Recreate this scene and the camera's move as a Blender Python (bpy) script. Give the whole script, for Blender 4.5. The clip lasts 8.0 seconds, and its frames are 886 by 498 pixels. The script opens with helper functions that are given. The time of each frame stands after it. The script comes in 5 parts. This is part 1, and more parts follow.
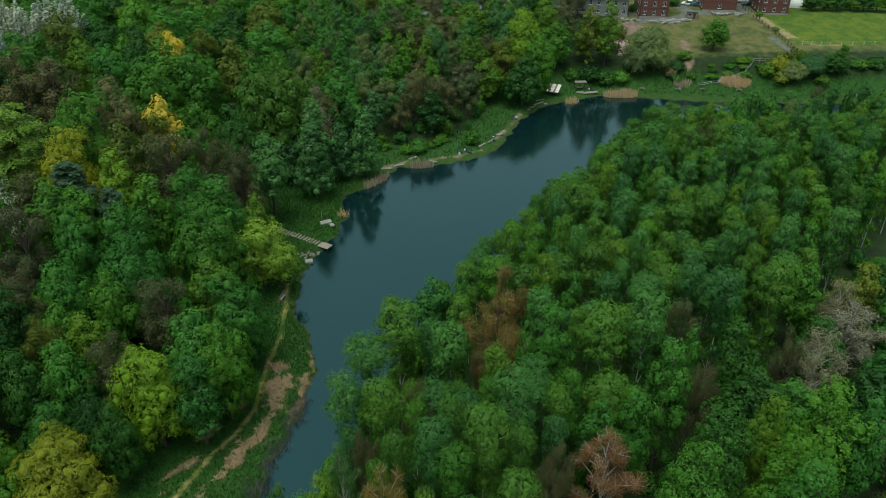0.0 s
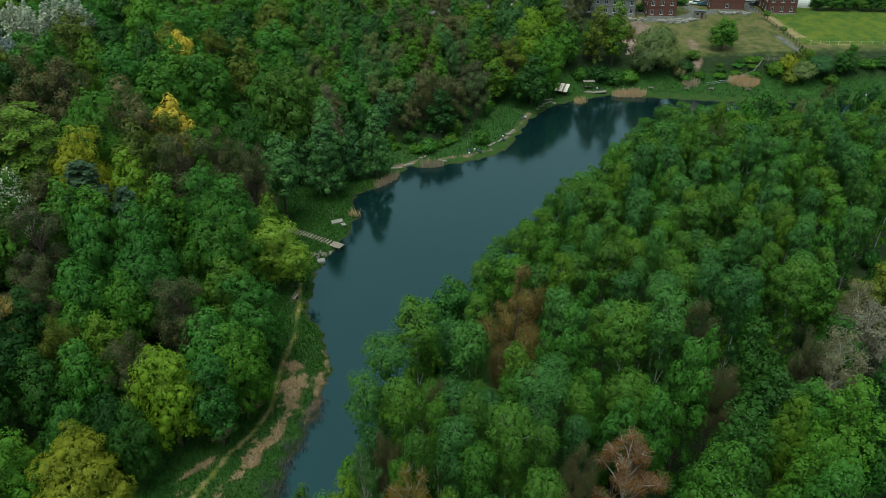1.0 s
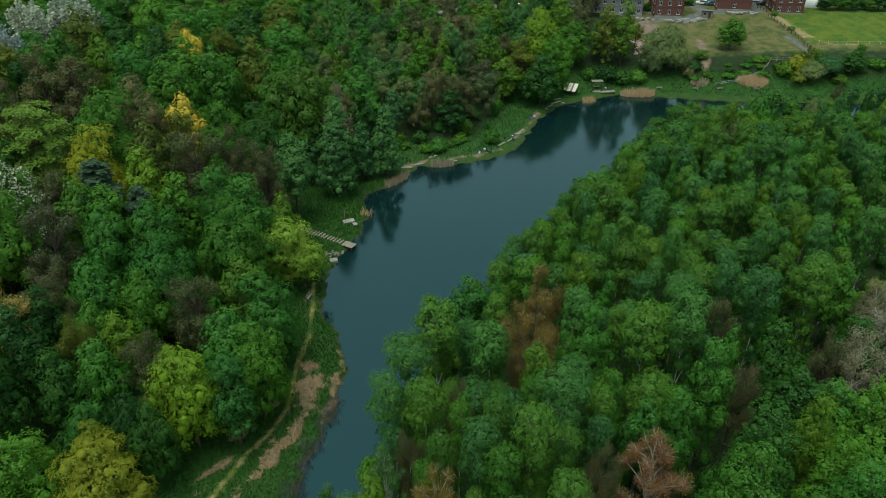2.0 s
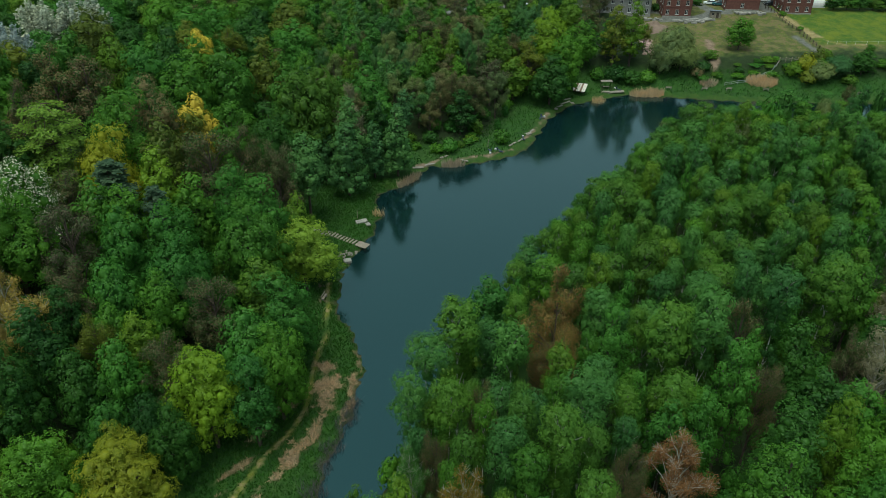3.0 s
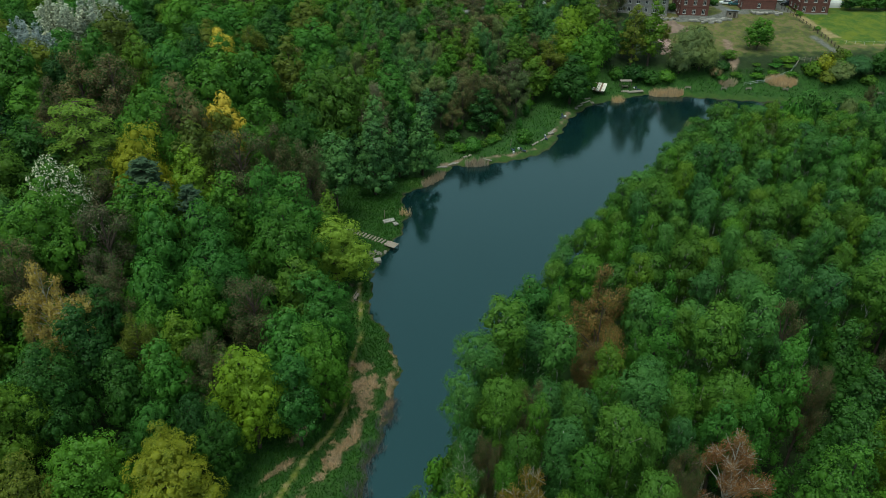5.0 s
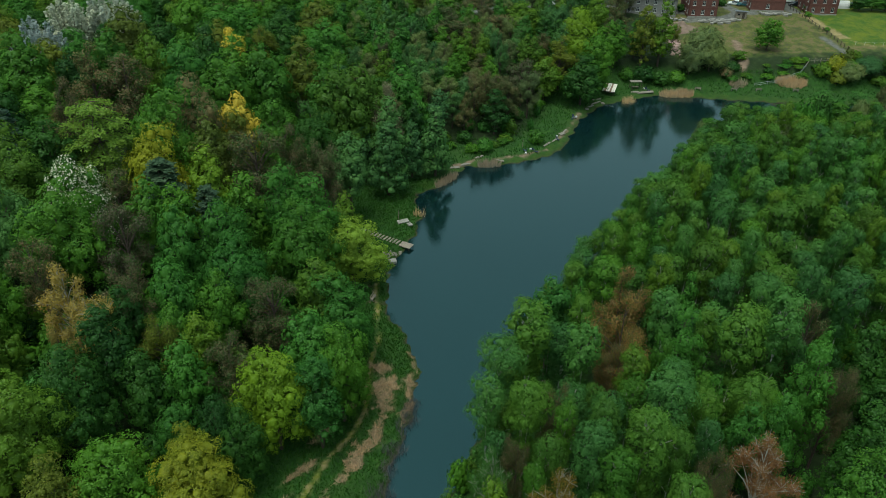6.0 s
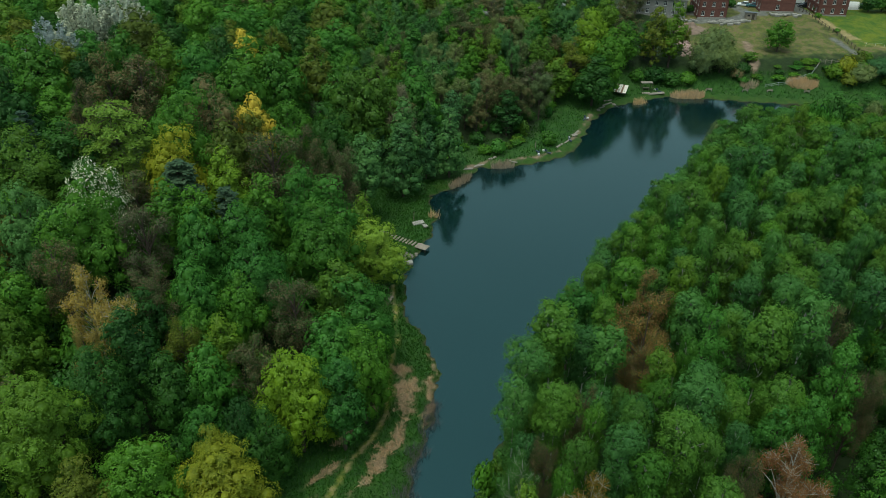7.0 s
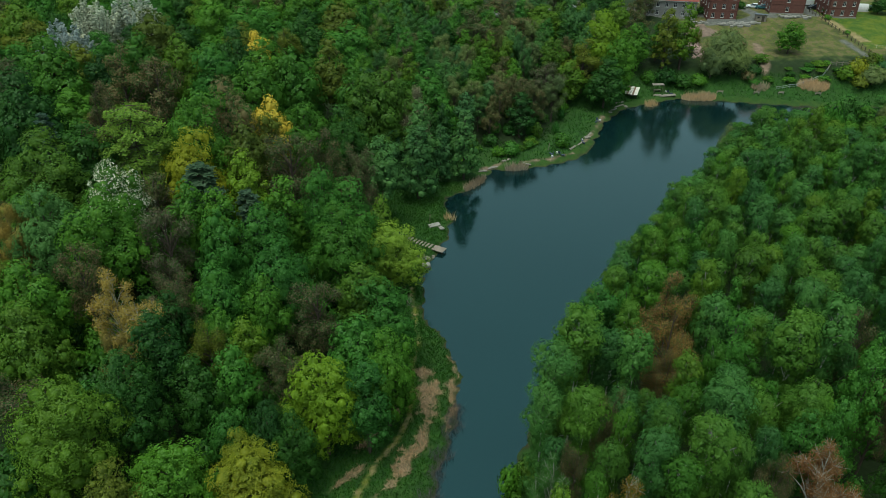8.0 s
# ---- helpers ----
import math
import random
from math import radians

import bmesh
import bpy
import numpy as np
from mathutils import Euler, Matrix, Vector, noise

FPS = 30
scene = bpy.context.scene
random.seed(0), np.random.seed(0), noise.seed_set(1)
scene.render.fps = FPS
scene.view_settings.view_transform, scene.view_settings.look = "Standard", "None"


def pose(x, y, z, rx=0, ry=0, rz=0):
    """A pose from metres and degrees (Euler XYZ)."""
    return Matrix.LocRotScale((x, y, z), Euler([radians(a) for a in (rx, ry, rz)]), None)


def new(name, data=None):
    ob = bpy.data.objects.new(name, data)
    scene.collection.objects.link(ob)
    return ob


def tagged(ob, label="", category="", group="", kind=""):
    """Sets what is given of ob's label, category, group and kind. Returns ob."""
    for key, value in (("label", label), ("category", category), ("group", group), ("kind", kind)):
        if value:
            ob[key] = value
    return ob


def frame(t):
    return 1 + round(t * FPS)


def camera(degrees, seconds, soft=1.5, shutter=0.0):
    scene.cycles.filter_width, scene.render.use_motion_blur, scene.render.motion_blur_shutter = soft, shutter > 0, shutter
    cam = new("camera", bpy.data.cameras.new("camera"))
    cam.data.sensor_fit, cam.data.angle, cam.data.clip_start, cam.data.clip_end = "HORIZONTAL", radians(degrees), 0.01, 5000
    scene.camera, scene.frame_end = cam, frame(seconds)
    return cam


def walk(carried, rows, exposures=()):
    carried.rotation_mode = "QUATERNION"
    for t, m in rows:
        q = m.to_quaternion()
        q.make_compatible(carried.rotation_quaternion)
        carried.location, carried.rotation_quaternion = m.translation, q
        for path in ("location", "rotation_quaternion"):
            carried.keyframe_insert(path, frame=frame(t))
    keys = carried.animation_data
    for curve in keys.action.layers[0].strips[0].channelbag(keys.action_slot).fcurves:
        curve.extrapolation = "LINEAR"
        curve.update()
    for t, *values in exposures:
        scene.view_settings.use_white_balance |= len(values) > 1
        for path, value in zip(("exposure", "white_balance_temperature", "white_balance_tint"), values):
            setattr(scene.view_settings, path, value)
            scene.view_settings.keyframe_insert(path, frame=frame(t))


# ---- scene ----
cam = camera(61.9, 8.0, soft=0.85)
METRES, EYE, TILT, LEAN, TURN = 21.5, 72.0, -32.0, 0.0, 0.0
ROWS = [
    (0.0, 0.0, 0.0, 0.0, 0.0, 0.0, -0.0),
    (0.5, -0.0492, 0.0079, -0.0021, 0.01, -0.0, -0.03),
    (1.0, -0.1025, 0.0159, -0.0045, 0.01, -0.0, -0.02),
    (1.5, -0.1571, 0.0239, -0.007, -0.01, -0.0, -0.05),
    (3.0, -0.3309, 0.0439, -0.0093, -0.05, 0.04, -0.07),
    (3.5, -0.3936, 0.0526, -0.0113, -0.07, 0.03, -0.11),
    (4.0, -0.4565, 0.0596, -0.0148, -0.09, 0.03, -0.11),
    (4.5, -0.5235, 0.064, -0.0149, -0.13, 0.03, -0.12),
    (6.0, -0.7216, 0.0783, -0.0057, -0.22, 0.03, -0.24),
    (6.5, -0.7857, 0.0819, -0.0021, -0.19, 0.04, -0.25),
    (7.0, -0.8521, 0.0821, 0.0044, -0.18, 0.05, -0.27),
    (7.5, -0.922, 0.08, 0.0128, -0.17, 0.07, -0.29),
    (8.0, -0.9935, 0.079, 0.0192, -0.17, 0.09, -0.32),
]
walk(cam, [(t, pose(0, 0, EYE, TILT, LEAN, TURN) @ pose(METRES * x, METRES * y, METRES * z, 90 + pitch, roll, yaw)) for t, x, y, z, yaw, pitch, roll in ROWS],
     [(0.0, 0.57, 6150, -9), (8.0, 0.57, 6150, -9)])

# ---- light: a bright overcast spring sky, the sun only a broad glow behind the cloud ----
SUN_HIGH, SUN_TURN = 74.0, 215.0
world = bpy.data.worlds.new("sky")
scene.world = world
world.use_nodes = True
wt = world.node_tree
wt.nodes.clear()
sky = wt.nodes.new("ShaderNodeTexSky")
sky.sky_type, sky.sun_disc = "NISHITA", False
sky.sun_elevation, sky.sun_rotation = radians(SUN_HIGH), radians(SUN_TURN)
sky.air_density, sky.dust_density, sky.ozone_density = 1.0, 3.2, 1.0
pale = wt.nodes.new("ShaderNodeHueSaturation")
pale.inputs["Hue"].default_value = 0.465
pale.inputs["Saturation"].default_value = 0.55
back = wt.nodes.new("ShaderNodeBackground")
back.inputs["Strength"].default_value = 0.12
wout = wt.nodes.new("ShaderNodeOutputWorld")
wt.links.new(sky.outputs[0], pale.inputs["Color"])
wt.links.new(pale.outputs[0], back.inputs[0])
wt.links.new(back.outputs[0], wout.inputs[0])
sun = new("sun", bpy.data.lights.new("sun", "SUN"))
sun.data.energy, sun.data.angle, sun.data.color = 1.5, radians(40), (1.0, 0.97, 0.92)
sun.rotation_euler = (radians(90 - SUN_HIGH), 0, radians(180 - SUN_TURN))

# ---- materials ----
def material(name):
    m = bpy.data.materials.new(name)
    m.use_nodes = True
    t = m.node_tree
    t.nodes.clear()
    o = t.nodes.new("ShaderNodeOutputMaterial")
    return m, t, o


def noise_node(t, scale, detail=4.0, rough=0.6, coords=None):
    n = t.nodes.new("ShaderNodeTexNoise")
    n.inputs["Scale"].default_value, n.inputs["Detail"].default_value, n.inputs["Roughness"].default_value = scale, detail, rough
    if coords:
        t.links.new(coords, n.inputs["Vector"])
    return n.outputs["Fac"]


def ramp(t, fac, stops):
    r = t.nodes.new("ShaderNodeValToRGB")
    while len(r.color_ramp.elements) < len(stops):
        r.color_ramp.elements.new(0.5)
    for e, (p, c) in zip(r.color_ramp.elements, stops):
        e.position, e.color = p, (*c, 1)
    t.links.new(fac, r.inputs[0])
    return r.outputs[0]


def mix(t, fac, a, b, how="MIX"):
    n = t.nodes.new("ShaderNodeMix")
    n.data_type, n.blend_type = "RGBA", how
    for value, slot in ((fac, 0), (a, 6), (b, 7)):
        if isinstance(value, (int, float)):
            n.inputs[slot].default_value = value
        elif isinstance(value, tuple):
            n.inputs[slot].default_value = (*value, 1)
        else:
            t.links.new(value, n.inputs[slot])
    return n.outputs[2]


def maths(t, how, a, b=0.0):
    n = t.nodes.new("ShaderNodeMath")
    n.operation = how
    for value, slot in ((a, 0), (b, 1)):
        if isinstance(value, (int, float)):
            n.inputs[slot].default_value = value
        else:
            t.links.new(value, n.inputs[slot])
    return n.outputs[0]


def span(t, value, lo, hi, a=0.0, b=1.0):
    n = t.nodes.new("ShaderNodeMapRange")
    t.links.new(value, n.inputs[0])
    for slot, v in ((1, lo), (2, hi), (3, a), (4, b)):
        n.inputs[slot].default_value = v
    return n.outputs[0]


def world_place(t):
    return t.nodes.new("ShaderNodeNewGeometry").outputs["Position"]


def object_place(t):
    return t.nodes.new("ShaderNodeTexCoord").outputs["Object"]


def surface(t, o, colour, rough=0.8, bump=None, depth=0.02, metal=0.0, spec=0.4):
    b = t.nodes.new("ShaderNodeBsdfPrincipled")
    if isinstance(colour, tuple):
        b.inputs["Base Color"].default_value = (*colour, 1)
    else:
        t.links.new(colour, b.inputs["Base Color"])
    if isinstance(rough, float):
        b.inputs["Roughness"].default_value = rough
    else:
        t.links.new(rough, b.inputs["Roughness"])
    b.inputs["Metallic"].default_value = metal
    b.inputs["Specular IOR Level"].default_value = spec
    if bump:
        n = t.nodes.new("ShaderNodeBump")
        n.inputs["Strength"].default_value, n.inputs["Distance"].default_value = 0.8, depth
        t.links.new(bump, n.inputs["Height"])
        t.links.new(n.outputs[0], b.inputs["Normal"])
    t.links.new(b.outputs[0], o.inputs[0])
    return b


def plain(name, colour, rough=0.8, vary=0.25, scale=3.0, metal=0.0, grain=None):
    """A solid surface with blotches at one scale and grain at a finer one."""
    m, t, o = material(name)
    p = object_place(t)
    big, fine = noise_node(t, scale, 3, 0.6, p), noise_node(t, scale * 9, 3, 0.7, p)
    dark, light = tuple(c * (1 - vary) for c in colour), tuple(min(1, c * (1 + vary)) for c in colour)
    c = ramp(t, big, [(0.3, dark), (0.7, light)])
    c = mix(t, span(t, fine, 0.35, 0.7, 0.0, 0.45), c, tuple(v * 0.6 for v in colour))
    surface(t, o, c, span(t, fine, 0.3, 0.7, max(0.05, rough - 0.12), min(1, rough + 0.12)), fine, grain or 0.01, metal)
    return m


def leaves(name, colour, tip=None, tips=0.0, thin=0.18, spread=0.6):
    """Foliage: each leaf clump a little different, each tree too; a share of blossom or young tips in another colour."""
    m, t, o = material(name)
    geo, info = t.nodes.new("ShaderNodeNewGeometry"), t.nodes.new("ShaderNodeObjectInfo")
    each, tree = geo.outputs["Random Per Island"], info.outputs["Random"]
    r, g, b = colour
    c = ramp(t, each, [(0.0, (r * (1 - 0.5 * spread), g * (1 - 0.45 * spread), b * (1 - 0.4 * spread))), (0.5, colour), (1.0, (r * (1 + 0.65 * spread), g * (1 + 0.45 * spread), b * (1 + 0.3 * spread)))])
    patch = noise_node(t, 0.5, 2, 0.5, geo.outputs["Position"])
    c = mix(t, span(t, patch, 0.4, 0.65, 0.0, 0.5), c, (r * 1.35, g * 1.12, b * 0.9))
    c = mix(t, span(t, tree, 0, 0.5, 0.65, 0.0), c, (r * 0.54, g * 0.62, b * 0.85))
    c = mix(t, span(t, tree, 0.5, 1, 0.0, 0.65), c, (r * 1.34, g * 1.22, b * 0.95))
    if tip:
        c = mix(t, maths(t, "GREATER_THAN", each, 1 - tips), c, tip)
    d, s, g2 = t.nodes.new("ShaderNodeBsdfDiffuse"), t.nodes.new("ShaderNodeBsdfTranslucent"), t.nodes.new("ShaderNodeBsdfGlossy")
    g2.inputs["Roughness"].default_value = 0.45
    g2.inputs["Color"].default_value = (0.5, 0.55, 0.5, 1)
    for n in (d, s):
        t.links.new(c, n.inputs["Color"])
    a1, a2 = t.nodes.new("ShaderNodeMixShader"), t.nodes.new("ShaderNodeMixShader")
    a1.inputs[0].default_value, a2.inputs[0].default_value = thin, 0.018
    t.links.new(d.outputs[0], a1.inputs[1])
    t.links.new(s.outputs[0], a1.inputs[2])
    t.links.new(a1.outputs[0], a2.inputs[1])
    t.links.new(g2.outputs[0], a2.inputs[2])
    t.links.new(a2.outputs[0], o.inputs[0])
    return m


def bark_material(name, colour, patch=None):
    m, t, o = material(name)
    p = object_place(t)
    n = noise_node(t, 6, 4, 0.7, p)
    c = ramp(t, n, [(0.35, tuple(v * 0.5 for v in colour)), (0.65, colour)])
    if patch:
        c = mix(t, span(t, noise_node(t, 2.5, 2, 0.5, p), 0.56, 0.6), c, patch)
    surface(t, o, c, 0.9, n, 0.03)
    return m


LEAF = {
    "green": leaves("leaves_green", (0.056, 0.144, 0.014)),
    "emerald": leaves("leaves_emerald", (0.043, 0.130, 0.018)),
    "dark": leaves("leaves_dark", (0.026, 0.076, 0.012)),
    "moss": leaves("leaves_moss", (0.066, 0.134, 0.013)),
    "lime": leaves("leaves_lime", (0.100, 0.182, 0.013)),
    "yellow": leaves("leaves_yellow_green", (0.160, 0.190, 0.014)),
    "gold": leaves("leaves_gold", (0.440, 0.360, 0.050)),
    "fern": leaves("leaves_fern", (0.058, 0.134, 0.017), spread=0.42),
    "olive": leaves("leaves_olive", (0.085, 0.115, 0.014)),
    "umber": leaves("leaves_umber", (0.112, 0.100, 0.048), (0.034, 0.080, 0.016), 0.42),
    "brown": leaves("leaves_brown", (0.118, 0.102, 0.050), (0.040, 0.084, 0.018), 0.35),
    "russet": leaves("leaves_russet", (0.205, 0.130, 0.045), (0.050, 0.105, 0.018), 0.3),
    "rust": leaves("leaves_rust", (0.150, 0.082, 0.036)),
    "ochre": leaves("leaves_ochre", (0.17, 0.12, 0.02)),
    "tan": leaves("leaves_tan", (0.260, 0.205, 0.048)),
    "grey": leaves("leaves_grey", (0.150, 0.150, 0.100)),
    "silver": leaves("leaves_silver", (0.350, 0.400, 0.325)),
    "blossom": leaves("leaves_with_white_blossom", (0.05, 0.12, 0.025), (0.52, 0.50, 0.37), 0.4),
    "willow": leaves("leaves_willow", (0.056, 0.135, 0.037), spread=0.6),
    "sallow": leaves("leaves_sallow", (0.108, 0.152, 0.052), spread=0.6),
    "birch": leaves("leaves_birch", (0.050, 0.132, 0.027), spread=0.42),
    "spruce": leaves("needles_spruce", (0.040, 0.074, 0.044)),
    "pale": leaves("leaves_pale", (0.13, 0.22, 0.025)),
}
BARK = bark_material("bark_dark", (0.075, 0.055, 0.04))
BARK_BIRCH = bark_material("bark_birch", (0.55, 0.53, 0.48), (0.05, 0.045, 0.04))
BARK_GREY = bark_material("bark_grey", (0.33, 0.325, 0.27))

# ---- land and water ----
# shoreline of the lake, anticlockwise bends from the south tip round the north arm
SHORE_WEST = [(-25, 40), (-22.4, 58), (-21.2, 66), (-19.7, 70.5), (-18.9, 77), (-18.5, 82), (-19.8, 87), (-20.6, 91), (-23.4, 94.5), (-24.3, 100),
              (-24, 110), (-21.5, 116), (-20, 121.5), (-19.4, 127), (-20.5, 132), (-20, 136.5), (-17, 138.5), (-11.6, 146)]
SHORE_NORTH = [(-10.3, 149.3), (-4.3, 149.6), (2, 151.6), (8.5, 154.5), (13.4, 160.2), (19.5, 176.5), (26.4, 186.3), (33, 190.4), (42.9, 194.8),
               (52, 193.4), (63.8, 191.3), (74, 189.6), (107, 188.3), (150, 188)]
SHORE_EAST = [(150, 176), (110, 174), (75, 170), (56, 164), (46, 157), (36, 146), (28, 134), (19, 122), (9, 108), (1, 97), (-2.5, 90),
              (-6.5, 82), (-8.5, 75), (-10.8, 68), (-13.8, 61), (-18, 50), (-22, 40)]


def smooth(v):
    v = np.clip(v, 0.0, 1.0)
    return v * v * (3 - 2 * v)


def reach(points, x, y):
    """Distance from each place to an open line of points."""
    best = np.full(x.shape, 1e9)
    for (ax, ay), (bx, by) in zip(points, points[1:]):
        ux, uy = bx - ax, by - ay
        k = np.clip(((x - ax) * ux + (y - ay) * uy) / (ux * ux + uy * uy), 0, 1)
        best = np.minimum(best, np.hypot(x - ax - k * ux, y - ay - k * uy))
    return best


def inside(points, x, y):
    hit = np.zeros(x.shape, bool)
    for (ax, ay), (bx, by) in zip(points, points[1:] + points[:1]):
        cross = (ay > y) != (by > y)
        hit ^= cross & (x < (bx - ax) * (y - ay) / ((by - ay) or 1e-9) + ax)
    return hit


LAKE = SHORE_WEST + SHORE_NORTH + SHORE_EAST


def shore(x, y):
    """Metres from the waterline: plus on land, minus in the lake, with small bays."""
    d = reach(LAKE + LAKE[:1], x, y)
    wobble = 0.35 * np.sin(x * 1.3 + 0.7 * y) + 0.25 * np.sin(2.1 * y - 0.9 * x + 1.7) + 0.15 * np.sin(3.7 * x + 2.9 * y)
    return np.where(inside(LAKE, x, y), -d, d) + wobble


def ground(x, y):
    """Height of the land: a wooded hill in the west, a rising field in the north, a low wooded flat in the east."""
    d = shore(x, y)
    bank = np.where(d > 0, 0.75 * smooth(d / 2.5), -2.0 * smooth(-d / 5))
    west = smooth((-8 - x + 0.12 * (y - 90)) / 14) * (y < 138) + smooth((20 - x) / 40) * (y >= 138)
    hill = 17 * (1 - np.exp(-0.3 * np.maximum(0, d - 12) / 17)) * (1 - 0.45 * smooth((y - 150) / 60))
    field = smooth((d - 3) / 15) * 5.4 + 0.13 * np.clip(d - 17, 0, 34)
    north = smooth((y - 184) / 8) * (1 - smooth((20 - x) / 40))
    bumps = 0.12 * np.sin(0.9 * x + 0.5 * y) * np.sin(0.7 * y - 0.3 * x) + 0.25 * np.sin(0.13 * x) * np.sin(0.17 * y + 1)
    return bank + west * hill + north * field + smooth(d / 4) * bumps


def mesh_of(name, verts, faces, mat=None, flat=True):
    me = bpy.data.meshes.new(name)
    me.from_pydata([tuple(v) for v in verts], [], [tuple(f) for f in faces])
    if not flat:
        me.polygons.foreach_set("use_smooth", [True] * len(me.polygons))
    if mat:
        me.materials.append(mat)
    me.update()
    return me


def steps(lo, a, b, hi, fine):
    """Grid lines: fine from a to b, wider and wider out to lo and hi."""
    mid = list(np.arange(a, b + fine / 2, fine))
    left, right, gap, p, q = [], [], fine, a, b
    while p > lo or q < hi:
        gap *= 1.35
        p, q = max(lo, p - gap), min(hi, q + gap)
        left.append(p), right.append(q)
    return np.array(sorted(set(left)) + mid + sorted(set(right)))


# what covers the ground: lines of (x, y), with a width and an uneven edge
TRACK = [(-31.9, 58), (-30.3, 62.3), (-28.9, 65.9), (-26.9, 68.6), (-25.4, 73.1), (-25.6, 77), (-25.6, 82), (-24.9, 88), (-25.3, 95), (-26.3, 103)]
STRAW = [(-23.9, 81.7), (-22.8, 76.0), (-22.8, 71.7), (-24.1, 68.1), (-25.5, 64.9), (-27.5, 61.4), (-28.8, 58.9), (-30, 54)]
TUFTS = [(-27.0, 73.7), (-29.7, 71.8), (-30.4, 69.7), (-31.1, 66.2), (-31.6, 63.6), (-33.1, 61.4), (-33.8, 59.9)]
BANKSIDE = [(-8, 151.5), (3, 154), (9, 157.5), (13, 163), (17.5, 176), (24, 187), (31, 192), (40, 196.5)]


def uneven(x, y, octaves=4):
    """Smooth noise about -1 to 1 on the plan, finer and fainter octave by octave."""
    total, size, weight = np.zeros(np.shape(x)), 1.0, 0.0
    for k in range(octaves):
        u, v = x * size + 17.3 * k, y * size - 9.1 * k
        i, j = np.floor(u), np.floor(v)
        a, b = smooth(u - i), smooth(v - j)
        h = lambda p, q: (np.sin(p * 127.1 + q * 311.7) * 43758.5453) % 1.0
        low, high = h(i, j) * (1 - a) + h(i + 1, j) * a, h(i, j + 1) * (1 - a) + h(i + 1, j + 1) * a
        total += (low * (1 - b) + high * b) / size ** 0.8
        weight += 1 / size ** 0.8
        size *= 2.1
    return (total / weight - 0.5) * 3.2


def cover(x, y):
    """Shares of bare track, dry straw, short pale turf, field, meadow, sand and bare earth at each place."""
    d = shore(x, y)
    rough = 1.2 * uneven(0.55 * x, 0.55 * y)
    out = {}
    out["track"] = smooth((0.40 + 0.08 * rough - reach(TRACK, x, y)) / 0.3)
    wide = 1.0 + 0.8 * smooth((4.5 - np.abs(y - 76)) / 3)
    ragged = uneven(1.1 * x + 40, 1.1 * y)
    straw = smooth((wide + 0.9 * rough + 0.6 * ragged - reach(STRAW, x, y)) / 1.0)
    edge = smooth((0.5 - np.abs(d - 0.7) + 0.45 * rough) / 0.7) * (x < -10) * (y > 70) * (y < 86)
    spots = smooth((0.5 * rough + 0.1 + 0.7 * np.sin(1.1 * x - 1.6 * y)) / 0.5) * smooth((1.3 - reach(TUFTS, x, y)) / 0.8)
    out["straw"] = np.maximum(np.maximum(straw, edge), 0.75 * spots)
    out["turf"] = smooth((3.2 + 0.9 * rough - d) / 2.0) * (y > 138)
    out["field"] = smooth((y - 207 - 0.05 * (x - 60) + 2.2 * rough) / 5) * smooth((x - 50) / 8)
    fence = 97.8 + (245 - y) * 0.13
    out["meadow"] = smooth((x - fence - 1) / 3) * smooth((y - 215 - 0.5 * rough) / 3) * smooth((262 - y) / 6)
    sand = reach([(99.5, 242), (102, 231), (104.6, 221), (110, 216.5), (121, 216)], x, y)
    out["sand"] = smooth((np.where(y > 221, 1.7, 0.5) + 0.2 * rough - sand) / 0.7)
    earth = np.minimum(reach([(71.6, 220), (71, 212), (69.5, 204)], x, y) - 1.3, reach([(57, 229), (60, 228.5)], x, y) - 3.8)
    earth = np.minimum(earth, reach([(-27.4, 103), (-26.4, 98)], x, y) - 0.4)
    earth = np.minimum(earth, reach(BANKSIDE[:3], x, y) - 0.45)
    earth = np.minimum(earth, reach([(-13, 148.6), (-11.8, 149.3), (-9, 151.2), (-6.3, 153.4)], x, y) - 0.7)
    earth = np.minimum(earth, reach([(12.5, 164), (16.5, 172), (20, 180)], x, y) - 0.5)
    out["earth"] = smooth((0.35 * rough - earth) / 0.6)
    lane = np.minimum(reach([(62, 236), (72, 236.2), (80, 240.5), (84, 241)], x, y), reach([(76, 262), (79.5, 240)], x, y)) - 2.2
    lane = np.minimum(lane, np.minimum(reach([(98, 243), (99, 262)], x, y) - 2.6, reach([(-20, 252), (50, 249), (62, 243)], x, y) - 2.2))
    lane = np.minimum(lane, reach([(98.5, 222), (101, 212)], x, y) - 1.3)
    out["gravel"] = smooth((0.2 * rough - lane) / 0.6)
    return out, d


xs, ys = steps(-2500, -45, 125, 2500, 0.7), steps(-2500, 42, 250, 2500, 0.7)
gx, gy = [a.ravel() for a in np.meshgrid(xs, ys)]
gz = ground(gx, gy)
nx, ny = len(xs), len(ys)
idx = np.arange(nx * ny).reshape(ny, nx)
quads = np.stack([idx[:-1, :-1], idx[:-1, 1:], idx[1:, 1:], idx[1:, :-1]], -1).reshape(-1, 4)
me = bpy.data.meshes.new("ground")
me.vertices.add(nx * ny)
me.vertices.foreach_set("co", np.stack([gx, gy, gz], 1).ravel())
me.loops.add(quads.size)
me.loops.foreach_set("vertex_index", quads.ravel())
me.polygons.add(len(quads))
me.polygons.foreach_set("loop_start", np.arange(0, quads.size, 4))
me.polygons.foreach_set("use_smooth", np.ones(len(quads), bool))
me.update(calc_edges=True)
shares, dd = cover(gx, gy)
